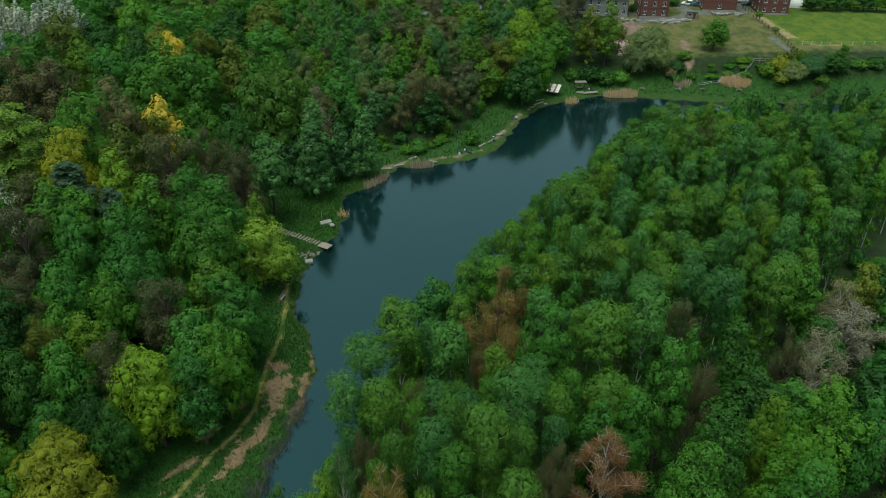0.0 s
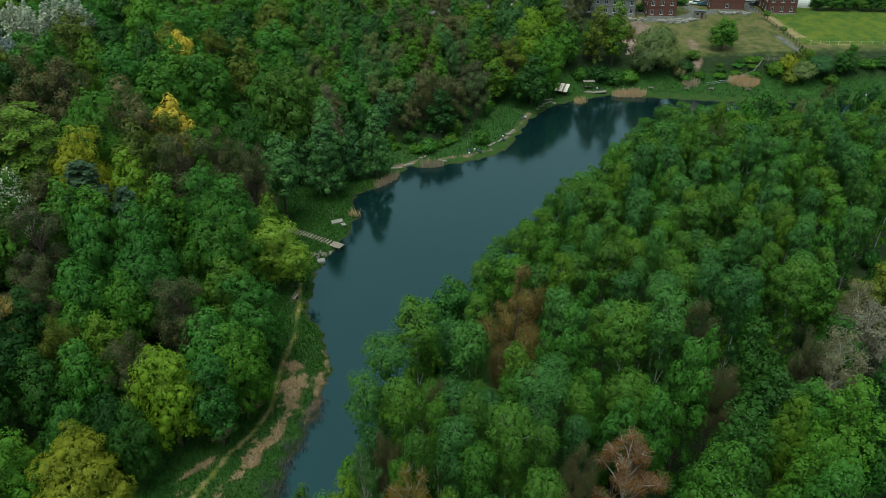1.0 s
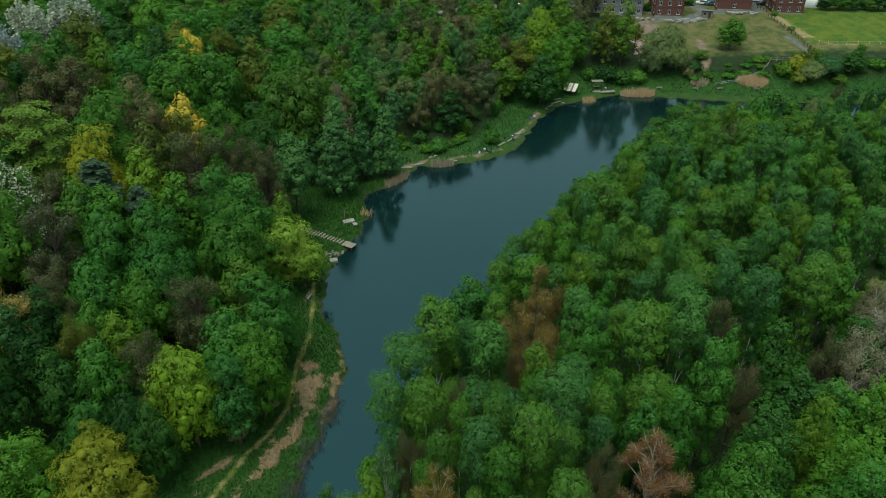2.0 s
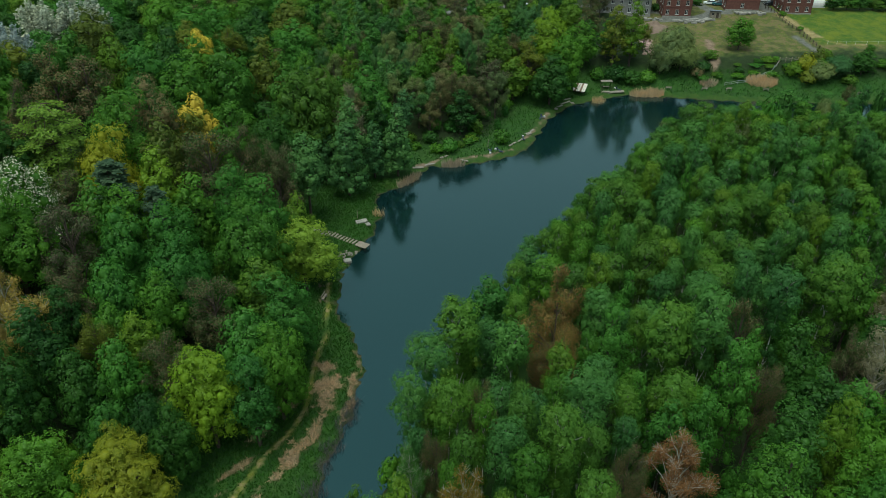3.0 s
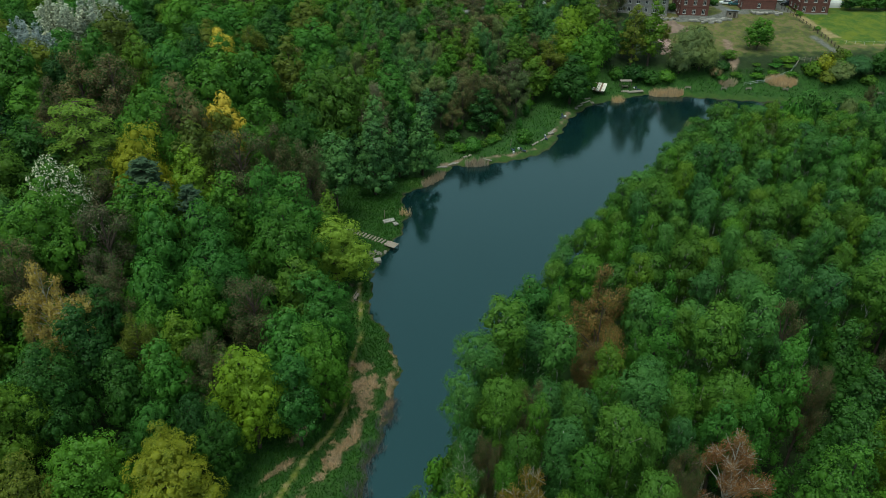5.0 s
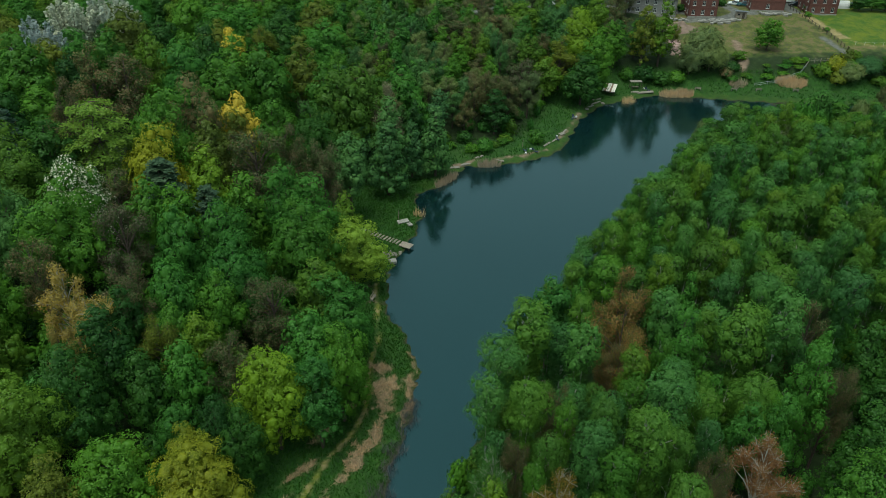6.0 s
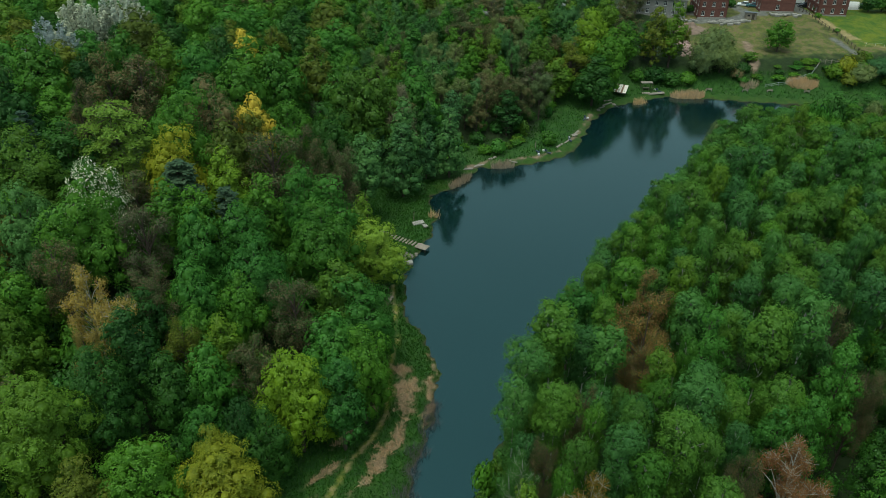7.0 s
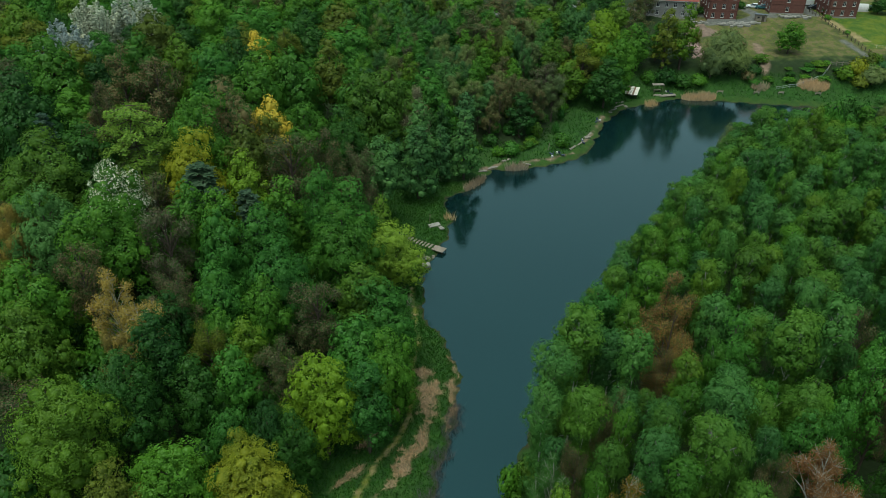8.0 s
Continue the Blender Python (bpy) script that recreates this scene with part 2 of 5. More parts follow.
clearing = smooth((gy - 108) / 6) * smooth((gx + 38) / 4) * smooth((142 - gy) / 6) * smooth((-15 - gx) / 3)
shares["wood"] = np.clip(smooth((dd - np.where((gy < 76) & (gx < -15), 16, 9)) / 5) * (1 - shares["field"]) * (1 - clearing), 0, 1)
shares["wet"] = smooth((0.6 - dd) / 0.8)
for nm, values in shares.items():
    a = me.attributes.new(nm, "FLOAT", "POINT")
    a.data.foreach_set("value", values.astype(np.float32))


def share(t, name):
    n = t.nodes.new("ShaderNodeAttribute")
    n.attribute_name = name
    return n.outputs["Fac"]


m, t, o = material("ground_cover")
p = world_place(t)
big, mid, fine = noise_node(t, 0.12, 4, 0.6, p), noise_node(t, 0.9, 5, 0.65, p), noise_node(t, 6.0, 4, 0.7, p)
grass = ramp(t, mid, [(0.3, (0.012, 0.038, 0.007)), (0.55, (0.024, 0.076, 0.010)), (0.8, (0.052, 0.104, 0.014))])
grass = mix(t, span(t, big, 0.45, 0.7, 0, 0.55), grass, (0.034, 0.068, 0.014))
litter = ramp(t, mid, [(0.3, (0.010, 0.018, 0.006)), (0.6, (0.018, 0.034, 0.009)), (0.8, (0.034, 0.036, 0.014))])
c = mix(t, share(t, "wood"), grass, litter)
turf_c = ramp(t, mid, [(0.35, (0.020, 0.060, 0.010)), (0.62, (0.042, 0.082, 0.012)), (0.85, (0.10, 0.09, 0.028))])
c = mix(t, share(t, "turf"), c, turf_c)
patchy = noise_node(t, 0.28, 5, 0.7, p)
meadow = ramp(t, patchy, [(0.30, (0.028, 0.068, 0.012)), (0.42, (0.075, 0.072, 0.030)), (0.50, (0.088, 0.108, 0.020)), (0.58, (0.150, 0.110, 0.060)), (0.68, (0.105, 0.140, 0.016))])
c = mix(t, share(t, "field"), c, meadow)
lush = ramp(t, mid, [(0.3, (0.032, 0.080, 0.010)), (0.55, (0.055, 0.108, 0.012)), (0.75, (0.13, 0.145, 0.012))])
c = mix(t, share(t, "meadow"), c, mix(t, span(t, patchy, 0.42, 0.62, 0, 0.7), lush, (0.14, 0.16, 0.014)))
c = mix(t, share(t, "sand"), c, ramp(t, mid, [(0.35, (0.22, 0.17, 0.075)), (0.7, (0.33, 0.26, 0.13))]))
c = mix(t, share(t, "earth"), c, ramp(t, mid, [(0.3, (0.13, 0.085, 0.06)), (0.6, (0.24, 0.17, 0.125)), (0.8, (0.33, 0.26, 0.2))]))
c = mix(t, share(t, "gravel"), c, ramp(t, mid, [(0.35, (0.10, 0.10, 0.09)), (0.7, (0.18, 0.175, 0.165))]))
straw_c = ramp(t, fine, [(0.3, (0.17, 0.12, 0.07)), (0.6, (0.34, 0.25, 0.155)), (0.8, (0.46, 0.36, 0.24))])
c = mix(t, maths(t, "MULTIPLY", share(t, "straw"), span(t, noise_node(t, 1.6, 5, 0.7, p), 0.40, 0.54)), c, straw_c)
track_c = mix(t, span(t, mid, 0.45, 0.6), (0.16, 0.17, 0.022), (0.34, 0.25, 0.13))
c = mix(t, maths(t, "MULTIPLY", share(t, "track"), 0.85), c, track_c)
c = mix(t, maths(t, "MULTIPLY", span(t, fine, 0.35, 0.7), 0.5), c, (0.02, 0.03, 0.008))
c = mix(t, share(t, "wet"), c, (0.035, 0.028, 0.015))
surface(t, o, c, 0.95, fine, 0.12, 0, 0.2)
me.materials.append(m)
tagged(new("ground", me), "grassy lake banks, woodland floor and rising fields", "ground", kind="structure")

m, t, o = material("lake_water")
p = world_place(t)
ripple, swell = noise_node(t, 1.8, 3, 0.6, p), noise_node(t, 0.05, 3, 0.5, p)
b = surface(t, o, ramp(t, swell, [(0.3, (0.0030, 0.0120, 0.0125)), (0.7, (0.0036, 0.0140, 0.0148))]), span(t, noise_node(t, 0.09, 4, 0.6, p), 0.35, 0.65, 0.05, 0.11), ripple, 0.014)
b.inputs["IOR"].default_value = 1.9
b.inputs["Specular IOR Level"].default_value = 0.5
b.inputs["Specular Tint"].default_value = (0.55, 1.0, 0.98, 1)
tagged(new("water", mesh_of("water", [(-45, 30, 0), (170, 30, 0), (170, 205, 0), (-45, 205, 0)], [(0, 1, 2, 3)], m)),
       "still dark teal lake water with soft reflections", "water", kind="structure")

# ---- trees ----
rng = np.random.default_rng(7)


def unit(n):
    v = rng.normal(size=(n, 3))
    return v / np.linalg.norm(v, axis=1, keepdims=True)


def leaf_mesh(name, places, normals, sizes, inner=(), hang=0.0):
    """One small leaf clump at each place, facing about its normal, its tip bent. hang: how far the clumps are drawn out into drooping strands."""
    n = len(places)
    side = np.cross(normals, unit(n) * (1 - hang) + np.array((0, 0, 1.0)) * hang)
    side /= np.linalg.norm(side, axis=1, keepdims=True) + 1e-9
    along = np.cross(normals, side)
    along *= np.where(along[:, 2:] > 0, -1, 1) if hang else 1
    s = sizes[:, None]
    bend = normals * s * 0.22
    wide_, long_ = 1 - 0.4 * hang, 1 + 0.75 * hang
    corners = [places - along * s * long_ - side * s * 0.8 * wide_, places - along * s * 0.6 * long_ + side * s * 0.9 * wide_, places + along * s * 1.1 * long_ + bend]
    pick = [(0, 1, 2)]
    v = np.stack(corners, 1).reshape(-1, 3)
    k = np.arange(n)[:, None] * len(corners)
    tris = np.concatenate([k + q for q in pick], 1).reshape(-1, 3)
    for blob in inner:
        # the closed mass of older foliage behind the outer leaves
        tris = np.concatenate([tris, ICO_F + len(v)])
        v = np.concatenate([v, blob])
    me = bpy.data.meshes.new(name)
    me.vertices.add(len(v))
    me.vertices.foreach_set("co", v.ravel())
    me.loops.add(tris.size)
    me.loops.foreach_set("vertex_index", tris.ravel().astype(np.int32))
    me.polygons.add(len(tris))
    me.polygons.foreach_set("loop_start", np.arange(0, tris.size, 3).astype(np.int32))
    me.polygons.foreach_set("material_index", (np.arange(len(tris)) >= n).astype(np.int32))
    me.update(calc_edges=True)
    me.materials.append(LEAF["green"])
    me.materials.append(LEAF["green"])
    return me


def tube(verts, faces, a, b, ra, rb, sides=6):
    a, b = np.array(a, float), np.array(b, float)
    d = (b - a) / (np.linalg.norm(b - a) + 1e-9)
    u = np.cross(d, (0.31, 0.87, 0.11))
    u /= np.linalg.norm(u)
    w = np.cross(d, u)
    k = len(verts)
    for c, r in ((a, ra), (b, rb)):
        for i in range(sides):
            q = 2 * math.pi * i / sides
            verts.append(tuple(c + r * (math.cos(q) * u + math.sin(q) * w)))
    for i in range(sides):
        j = (i + 1) % sides
        faces.append((k + i, k + j, k + sides + j, k + sides + i))


# nominal crown radius and height of each kind as modelled
BUILD = {"broad": (4.0, 12.5), "tall": (3.1, 16.5), "column": (2.9, 15.0), "birch": (2.3, 17.0), "sparse": (3.7, 13.5), "bare": (3.2, 14.5),
         "willow": (4.4, 11.0), "cone": (3.8, 13.0), "conifer": (2.2, 16.0), "tier": (5.6, 17.0), "plume": (4.2, 15.0), "bush": (1.8, 2.8)}


def lobes(kind):
    """Centres and radii of the rounded foliage masses that make up a crown."""
    R, top = BUILD[kind]
    out = []

    def dome(count, radius, mid, high, sizes, k0=0.62, k1=0.76, lowest=-0.5):
        for v in unit(count):
            if v[2] < lowest:
                continue
            k = rng.uniform(k0, k1)
            out.append((v[0] * radius * k, v[1] * radius * k, mid + v[2] * high * k, R * rng.uniform(*sizes)))

    if kind in ("broad", "tall", "column"):
        # a leading head and a few lower ones beside it, each drawn in towards its top
        heads = [(0.0, 0.0, 1.0, 0.88 if kind != "column" else 1.0, 40 if kind != "column" else 60)]
        turn = rng.uniform(0, 6.28)
        for i in range({"broad": 4, "tall": 3, "column": 0}[kind]):
            q = turn + i * 6.28 / (4 if kind == "broad" else 3) + rng.uniform(-0.5, 0.5)
            d = R * rng.uniform(0.40, 0.52)
            heads.append((d * math.cos(q), d * math.sin(q), rng.uniform(0.62, 0.86), rng.uniform(0.44, 0.58), 13))
        lo = {"broad": 0.10, "tall": 0.26, "column": 0.0}[kind] * top
        for hx, hy, ht, hr, n in heads:
            H = top * ht - lo
            for v in unit(n):
                if v[2] < -0.75:
                    continue
                k = rng.uniform(0.58, 0.94)
                draw = 1 - (0.28 if kind != "column" else 0.45) * max(0.0, v[2]) ** 1.3 + 0.3 * min(0.0, v[2])
                out.append((hx + v[0] * R * hr * k * draw * 1.12, hy + v[1] * R * hr * k * draw * 1.12, lo + H * 0.46 + v[2] * H * 0.53 * k * 1.08, R * rng.uniform(0.17, 0.30)))
            out.append((hx, hy, lo + H - R * hr * 0.34, R * hr * 0.34))
            for f, r in ((0.24, 0.5), (0.42, 0.56), (0.6, 0.46), (0.76, 0.3)):
                out.append((hx, hy, lo + H * f, R * hr * r))
    elif kind in ("willow", "bush"):
        lo = {"willow": 0.03, "bush": -0.1}[kind] * top
        H = top - lo
        n = {"willow": 40, "bush": 14}[kind]
        dome(n, R, lo + H * 0.47, H * 0.52, (0.26, 0.42) if kind != "bush" else (0.34, 0.5), 0.60, 0.80, -0.7)
        for f, r in ((0.3, 0.62), (0.5, 0.7), (0.68, 0.6)):
            out.append((rng.normal(0, 0.06) * R, rng.normal(0, 0.06) * R, lo + H * f, min(R * r, H * 0.36)))
    elif kind == "cone":
        for i in range(72):
            z, q = rng.random() ** 1.1, rng.uniform(0, 6.28)
            r = R * (1 - 0.8 * z ** 1.3) * rng.uniform(0.5, 0.86) * (1 if z > 0.12 else 0.8)
            out.append((r * math.cos(q), r * math.sin(q), top * (0.10 + 0.86 * z), R * (0.24 - 0.1 * z) * rng.uniform(0.75, 1.15)))
        for z in (0.18, 0.4, 0.6):
            out.append((0, 0, top * z, R * (0.66 - 0.6 * z)))
    elif kind == "birch":
        # a rounded head of several small domes over a narrower skirt that reaches well down the stem
        turn = rng.uniform(0, 6.28)
        lead = rng.normal(0, 0.2, 2) * R
        out.append((lead[0], lead[1], top - 0.44 * R, R * 0.40))
        for ring, count, down in ((0.44, 4, 1.05), (0.60, 5, 2.3), (0.60, 5, 3.9)):
            for i in range(count):
                q = turn + ring * 9 + 6.283 * i / count + rng.uniform(-0.3, 0.3)
                d, r = R * ring * rng.uniform(0.65, 1.2), R * rng.uniform(0.26, 0.44)
                down += rng.uniform(-0.35, 0.45)
                out.append((d * math.cos(q), d * math.sin(q), top - down + rng.uniform(-0.5, 0.5), r))
                for v in unit(2):
                    out.append((d * math.cos(q) + v[0] * r * 0.8, d * math.sin(q) + v[1] * r * 0.8, top - down + abs(v[2]) * r * 0.6, r * rng.uniform(0.4, 0.55)))
        for i in range(16):
            q, z, r = rng.uniform(0, 6.28), rng.uniform(2.0, 11.5), R * rng.uniform(0.25, 0.62)
            out.append((r * math.cos(q), r * math.sin(q), z, R * rng.uniform(0.24, 0.36)))
        for z, r in ((top - 3.2, 0.42), (top - 5.2, 0.5), (top - 8.0, 0.42), (top - 11.0, 0.36)):
            out.append((0, 0, z, R * r))
    else:
        lo = 0.1 * top
        for v in unit(46):
            if v[2] < -0.7:
                continue
            k = 0.4 + 0.56 * rng.random()
            out.append((v[0] * R * k, v[1] * R * k, lo + (top - lo) * 0.48 + v[2] * (top - lo) * 0.5 * k, R * rng.uniform(0.18, 0.3)))
    return out


ICO = bmesh.new()
bmesh.ops.create_icosphere(ICO, subdivisions=1, radius=1.0)
ICO_V = np.array([v.co[:] for v in ICO.verts])
ICO_F = np.array([[v.index for v in f.verts] for f in ICO.faces])
ICO.free()
ICO_F = ICO_F[ICO_V[ICO_F].mean(1)[:, 2] > -0.5]


def make_tree(kind, near):
    """One tree of its kind's nominal size: its trunk-and-limbs mesh and its crown mesh. near: 0 far, 1 middling, 2 close."""
    R, top = BUILD[kind]
    verts, faces, P, N, S, hull = [], [], [], [], [], []
    size = (0.18, 0.136, 0.092, 0.072)[near] * {"birch": 0.75, "willow": 0.75, "bare": 0.6, "sparse": 0.62, "conifer": 0.75, "tier": 0.8}.get(kind, 1.0)
    near = min(near, 2)
    thick = 0.11 if kind in ("birch", "bare") else 0.05 if kind == "bush" else 0.19
    lean = rng.uniform(-0.35, 0.35, 2) * (0.2 if kind == "bush" else 1)
    stem = [(0, 0, -0.6)] + [(lean[0] * z * z, lean[1] * z * z, top * 0.9 * z) for z in (0.15, 0.35, 0.55, 0.75, 1.0)]
    for i, (a, b) in enumerate(zip(stem, stem[1:])):
        tube(verts, faces, a, b, thick * (1.35 - 0.24 * i), thick * (1.11 - 0.24 * i), 8 if near == 2 else 5)
    if kind in ("conifer", "tier"):
        lo = 0.1 * top
        levels = 15 if kind == "conifer" else 8
        for i in range(levels):
            z = lo + (top - lo) * (i / levels) ** 0.9
            r = R * (1 - i / levels) ** 0.65 + 0.1 if kind == "conifer" else R * math.sqrt(max(0.1, 1 - (i / levels) ** 2))
            arms = 7 if kind == "conifer" else 8
            for j in range(arms):
                q = 6.283 * (j + rng.random()) / arms
                L = r * (rng.uniform(0.55, 1.1) if kind == "conifer" else rng.uniform(0.75, 1.05))
                e = np.array((math.cos(q), math.sin(q), 0))
                tip = e * L + (0, 0, z + rng.uniform(-0.3, 0.3) - (0.25 if kind == "conifer" else 0.22) * L)
                tube(verts, faces, (0, 0, z), tip, 0.07, 0.02, 3)
                n = int((150, 280, 520)[near] * L / 4) + 8
                k = np.sqrt(rng.random(n))[:, None]
                spread = (0.30 if kind == "conifer" else 0.45) * L * k
                perp = np.array((-e[1], e[0], 0))
                pts = np.array((0, 0, z)) + (tip - (0, 0, z)) * k + perp * spread * rng.uniform(-1, 1, (n, 1)) + rng.normal(0, 0.09, (n, 3))
                pts[:, 2] -= (0.25 if kind == "conifer" else 0.8) * rng.random(n) ** 2 * L / 4
                P.append(pts)
                N.append(np.array((0, 0, 1.0)) + e * 0.4 + 0.5 * unit(n))
                S.append(np.full(n, size * 1.3))
    elif kind == "plume":
        # a fan of upright sprays
        for i in range(46):
            q, far_ = rng.uniform(0, 6.28), math.sqrt(rng.random())
            foot = np.array((0.35 * R * far_ * math.cos(q), 0.35 * R * far_ * math.sin(q), top * 0.2))
            tip = np.array((R * far_ * math.cos(q), R * far_ * math.sin(q), top * (1.0 - 0.38 * far_ ** 2) * rng.uniform(0.86, 1.02)))
            tube(verts, faces, foot, tip, 0.06, 0.015, 3)
            n = 170
            k = rng.random(n)[:, None] ** 0.7
            wide = 0.42 * np.sqrt(np.clip(1.05 - k, 0.02, 1))
            P.append(foot + (tip - foot) * k + rng.normal(0, 1, (n, 3)) * wide * np.array((0.8, 0.8, 0.5)))
            N.append(np.array((math.cos(q) * 0.5, math.sin(q) * 0.5, 0.6)) + 0.7 * unit(n))
            S.append(np.full(n, 0.17))
    else:
        masses = lobes(kind)
        centre, radius = np.array([m_[:3] for m_ in masses]), np.array([m_[3] for m_ in masses])
        open_crown = kind in ("sparse", "bare")
        cover_ = {"sparse": 0.40, "bare": 0.36, "birch": 0.8, "willow": 0.9}.get(kind, 0.84)
        area = 1.55 * size * size
        for i, (x, y, z, r) in enumerate(masses):
            if kind != "bush" and (open_crown or rng.random() < 0.25):
                h = max(1.5, min(top * 0.84, z - 0.75 * math.hypot(x, y) - rng.uniform(0, 1.2)))
                f = h / (top * 0.9)
                base = (lean[0] * f * f, lean[1] * f * f, h)
                knee = (x * 0.5, y * 0.5, h + (z - h) * 0.62)
                tube(verts, faces, base, knee, 0.085 - 0.04 * f, 0.055, 4)
                tube(verts, faces, knee, (x, y, z), 0.055, 0.03, 3)
                if open_crown:
                    for v in unit((2, 4, 9)[near]):
                        v[2] = abs(v[2])
                        tube(verts, faces, (x, y, z), np.array((x, y, z)) + v * r * rng.uniform(0.8, 1.5), 0.03, 0.012, 3)
            n = int(cover_ * 12.57 * r * r / area) + 6
            v = unit(n)
            lumps = 1 + 0.14 * np.sin(v[:, 0] * 7 + i) * np.sin(v[:, 1] * 7 + 2 * i) + 0.08 * np.sin(v[:, 2] * 9 + i) * np.sin(v[:, 0] * 5 - v[:, 1] * 6)
            k = (lumps - 0.12 * rng.random(n) ** 2 + np.abs((0.13 if kind == "birch" else 0.09) * rng.normal(0, 1, n)))[:, None]
            if open_crown:
                k = rng.random((n, 1)) ** 0.5 * 1.15
            pts = np.array((x, y, z)) + v * r * k
            # sprays half a metre across stand out of the mass, with dark hollows between them
            fq = 4.0 * 4.0 / R if kind != "bush" else 5.0
            spray = np.sin(pts[:, 0] * fq + i) * np.sin(pts[:, 1] * fq * 1.1 + 2.1 * i) + np.sin(pts[:, 2] * fq * 0.95 + 1 + i) * np.sin((pts[:, 0] + pts[:, 1]) * fq * 0.8)
            if not open_crown:
                pts += v * ((0.10 if kind == "birch" else 0.15) * np.clip(spray, -1, 1))[:, None] * min(1.0, r)
                # leaves only on the outside of the whole crown
                gone = np.zeros(n, bool)
                for j in range(len(masses)):
                    if j != i:
                        gone |= np.linalg.norm(pts - centre[j], axis=1) < 0.93 * radius[j]
                gone |= (pts[:, 2] < 0.1) | ((v[:, 2] < -0.3) & (rng.random(n) < 0.8))
                if kind != "bush":
                    # thinner in the shade low down
                    gone |= rng.random(n) > pts[:, 2] / top * 2.0 + (0.12, 0.15, 0.4)[near]
                gone |= spray < rng.uniform(-0.9, 0.32 if kind in ("birch", "willow", "cone") else 0.48, n)
                pts, v = pts[~gone], v[~gone]
                n = len(pts)
                hull.append(np.array((x, y, z)) + ICO_V * r * (0.62, 0.6, 0.52)[near])
            if kind in ("birch", "willow"):
                pts[:, 2] -= 0.35 * rng.random(n) ** 2
            P.append(pts)
            whole = (pts - np.array((0, 0, top * (0.79 if kind == "birch" else 0.5)))) / np.array((R, R, top * (0.2 if kind == "birch" else 0.5)))
            whole /= np.linalg.norm(whole, axis=1, keepdims=True) + 1e-6
            N.append(v * 0.75 + whole * (0.1 if open_crown else 0.7) + np.array((0, 0, 0.12)) + (0.36, 0.42, 0.62)[near] * unit(n))
            S.append(size * rng.uniform(0.65, 1.3, n))
    P, N, S = np.concatenate(P), np.concatenate(N), np.concatenate(S)
    N /= np.linalg.norm(N, axis=1, keepdims=True)
    trunk = mesh_of("trunk", verts, faces, BARK_BIRCH if kind == "birch" else BARK_GREY if kind == "bare" else BARK, flat=False)
    return trunk, leaf_mesh("crown", P, N, S, hull, {"birch": 0.35, "willow": 0.35}.get(kind, 0.0))


WORDS = {
    "green": "fresh green", "emerald": "deep emerald green", "dark": "dark green", "moss": "mossy green", "lime": "bright lime green",
    "yellow": "yellow-green", "gold": "golden yellow", "olive": "olive green", "fern": "fern green", "umber": "dull brown budding", "brown": "brown budding",
    "rust": "rust-brown", "russet": "russet and green", "ochre": "ochre brown", "tan": "pale tan", "grey": "greyish", "silver": "silvery white",
    "blossom": "white-blossomed green", "willow": "grey-green", "birch": "soft green", "sallow": "pale grey-green", "spruce": "dark blue-green", "pale": "pale yellow-green",
}
KINDS = {
    "broad": ("broadleaf_tree", "broadleaf tree with dense {} crown", "rounded crowns of the wood"),
    "column": ("tall_tree", "tall narrow tree with dense {} crown", "tall narrow trees"),
    "birch": ("birch_tree", "slender birch with feathery {} crown", "birches of the eastern stand"),
    "sparse": ("budding_tree", "thinly leaved tree with {} foliage", "thinly leaved trees"),
    "bare": ("bare_tree", "nearly bare tree with {} twigs", "nearly bare trees"),
    "willow": ("willow_tree", "bushy willow with fine {} foliage", "willows by the water"),
    "conifer": ("spruce_tree", "layered conifer with {} needles", "conifers of the wood"),
    "cone": ("alder_tree", "pointed waterside tree with {} foliage", "pointed trees by the water"),
    "tier": ("cedar_tree", "broad tree with drooping {} tiers", "tiered trees"),
    "plume": ("white_poplar", "wispy upright poplar with {} sprays", "pale poplars"),
    "bush": ("bush", "low dense bush with {} leaves", "undergrowth"),
}
BROAD = {"emerald": "chestnut_tree", "dark": "hornbeam_tree", "moss": "oak_tree", "lime": "linden_tree", "yellow": "linden_tree",
         "gold": "linden_tree", "pale": "linden_tree", "olive": "alder_tree", "umber": "beech_tree", "blossom": "chestnut_tree", "green": "maple_tree", "willow": "alder_tree"}
MODELS, PLANTED = {}, []


def height_at(x, y):
    return float(ground(np.array([x]), np.array([y]))[0])


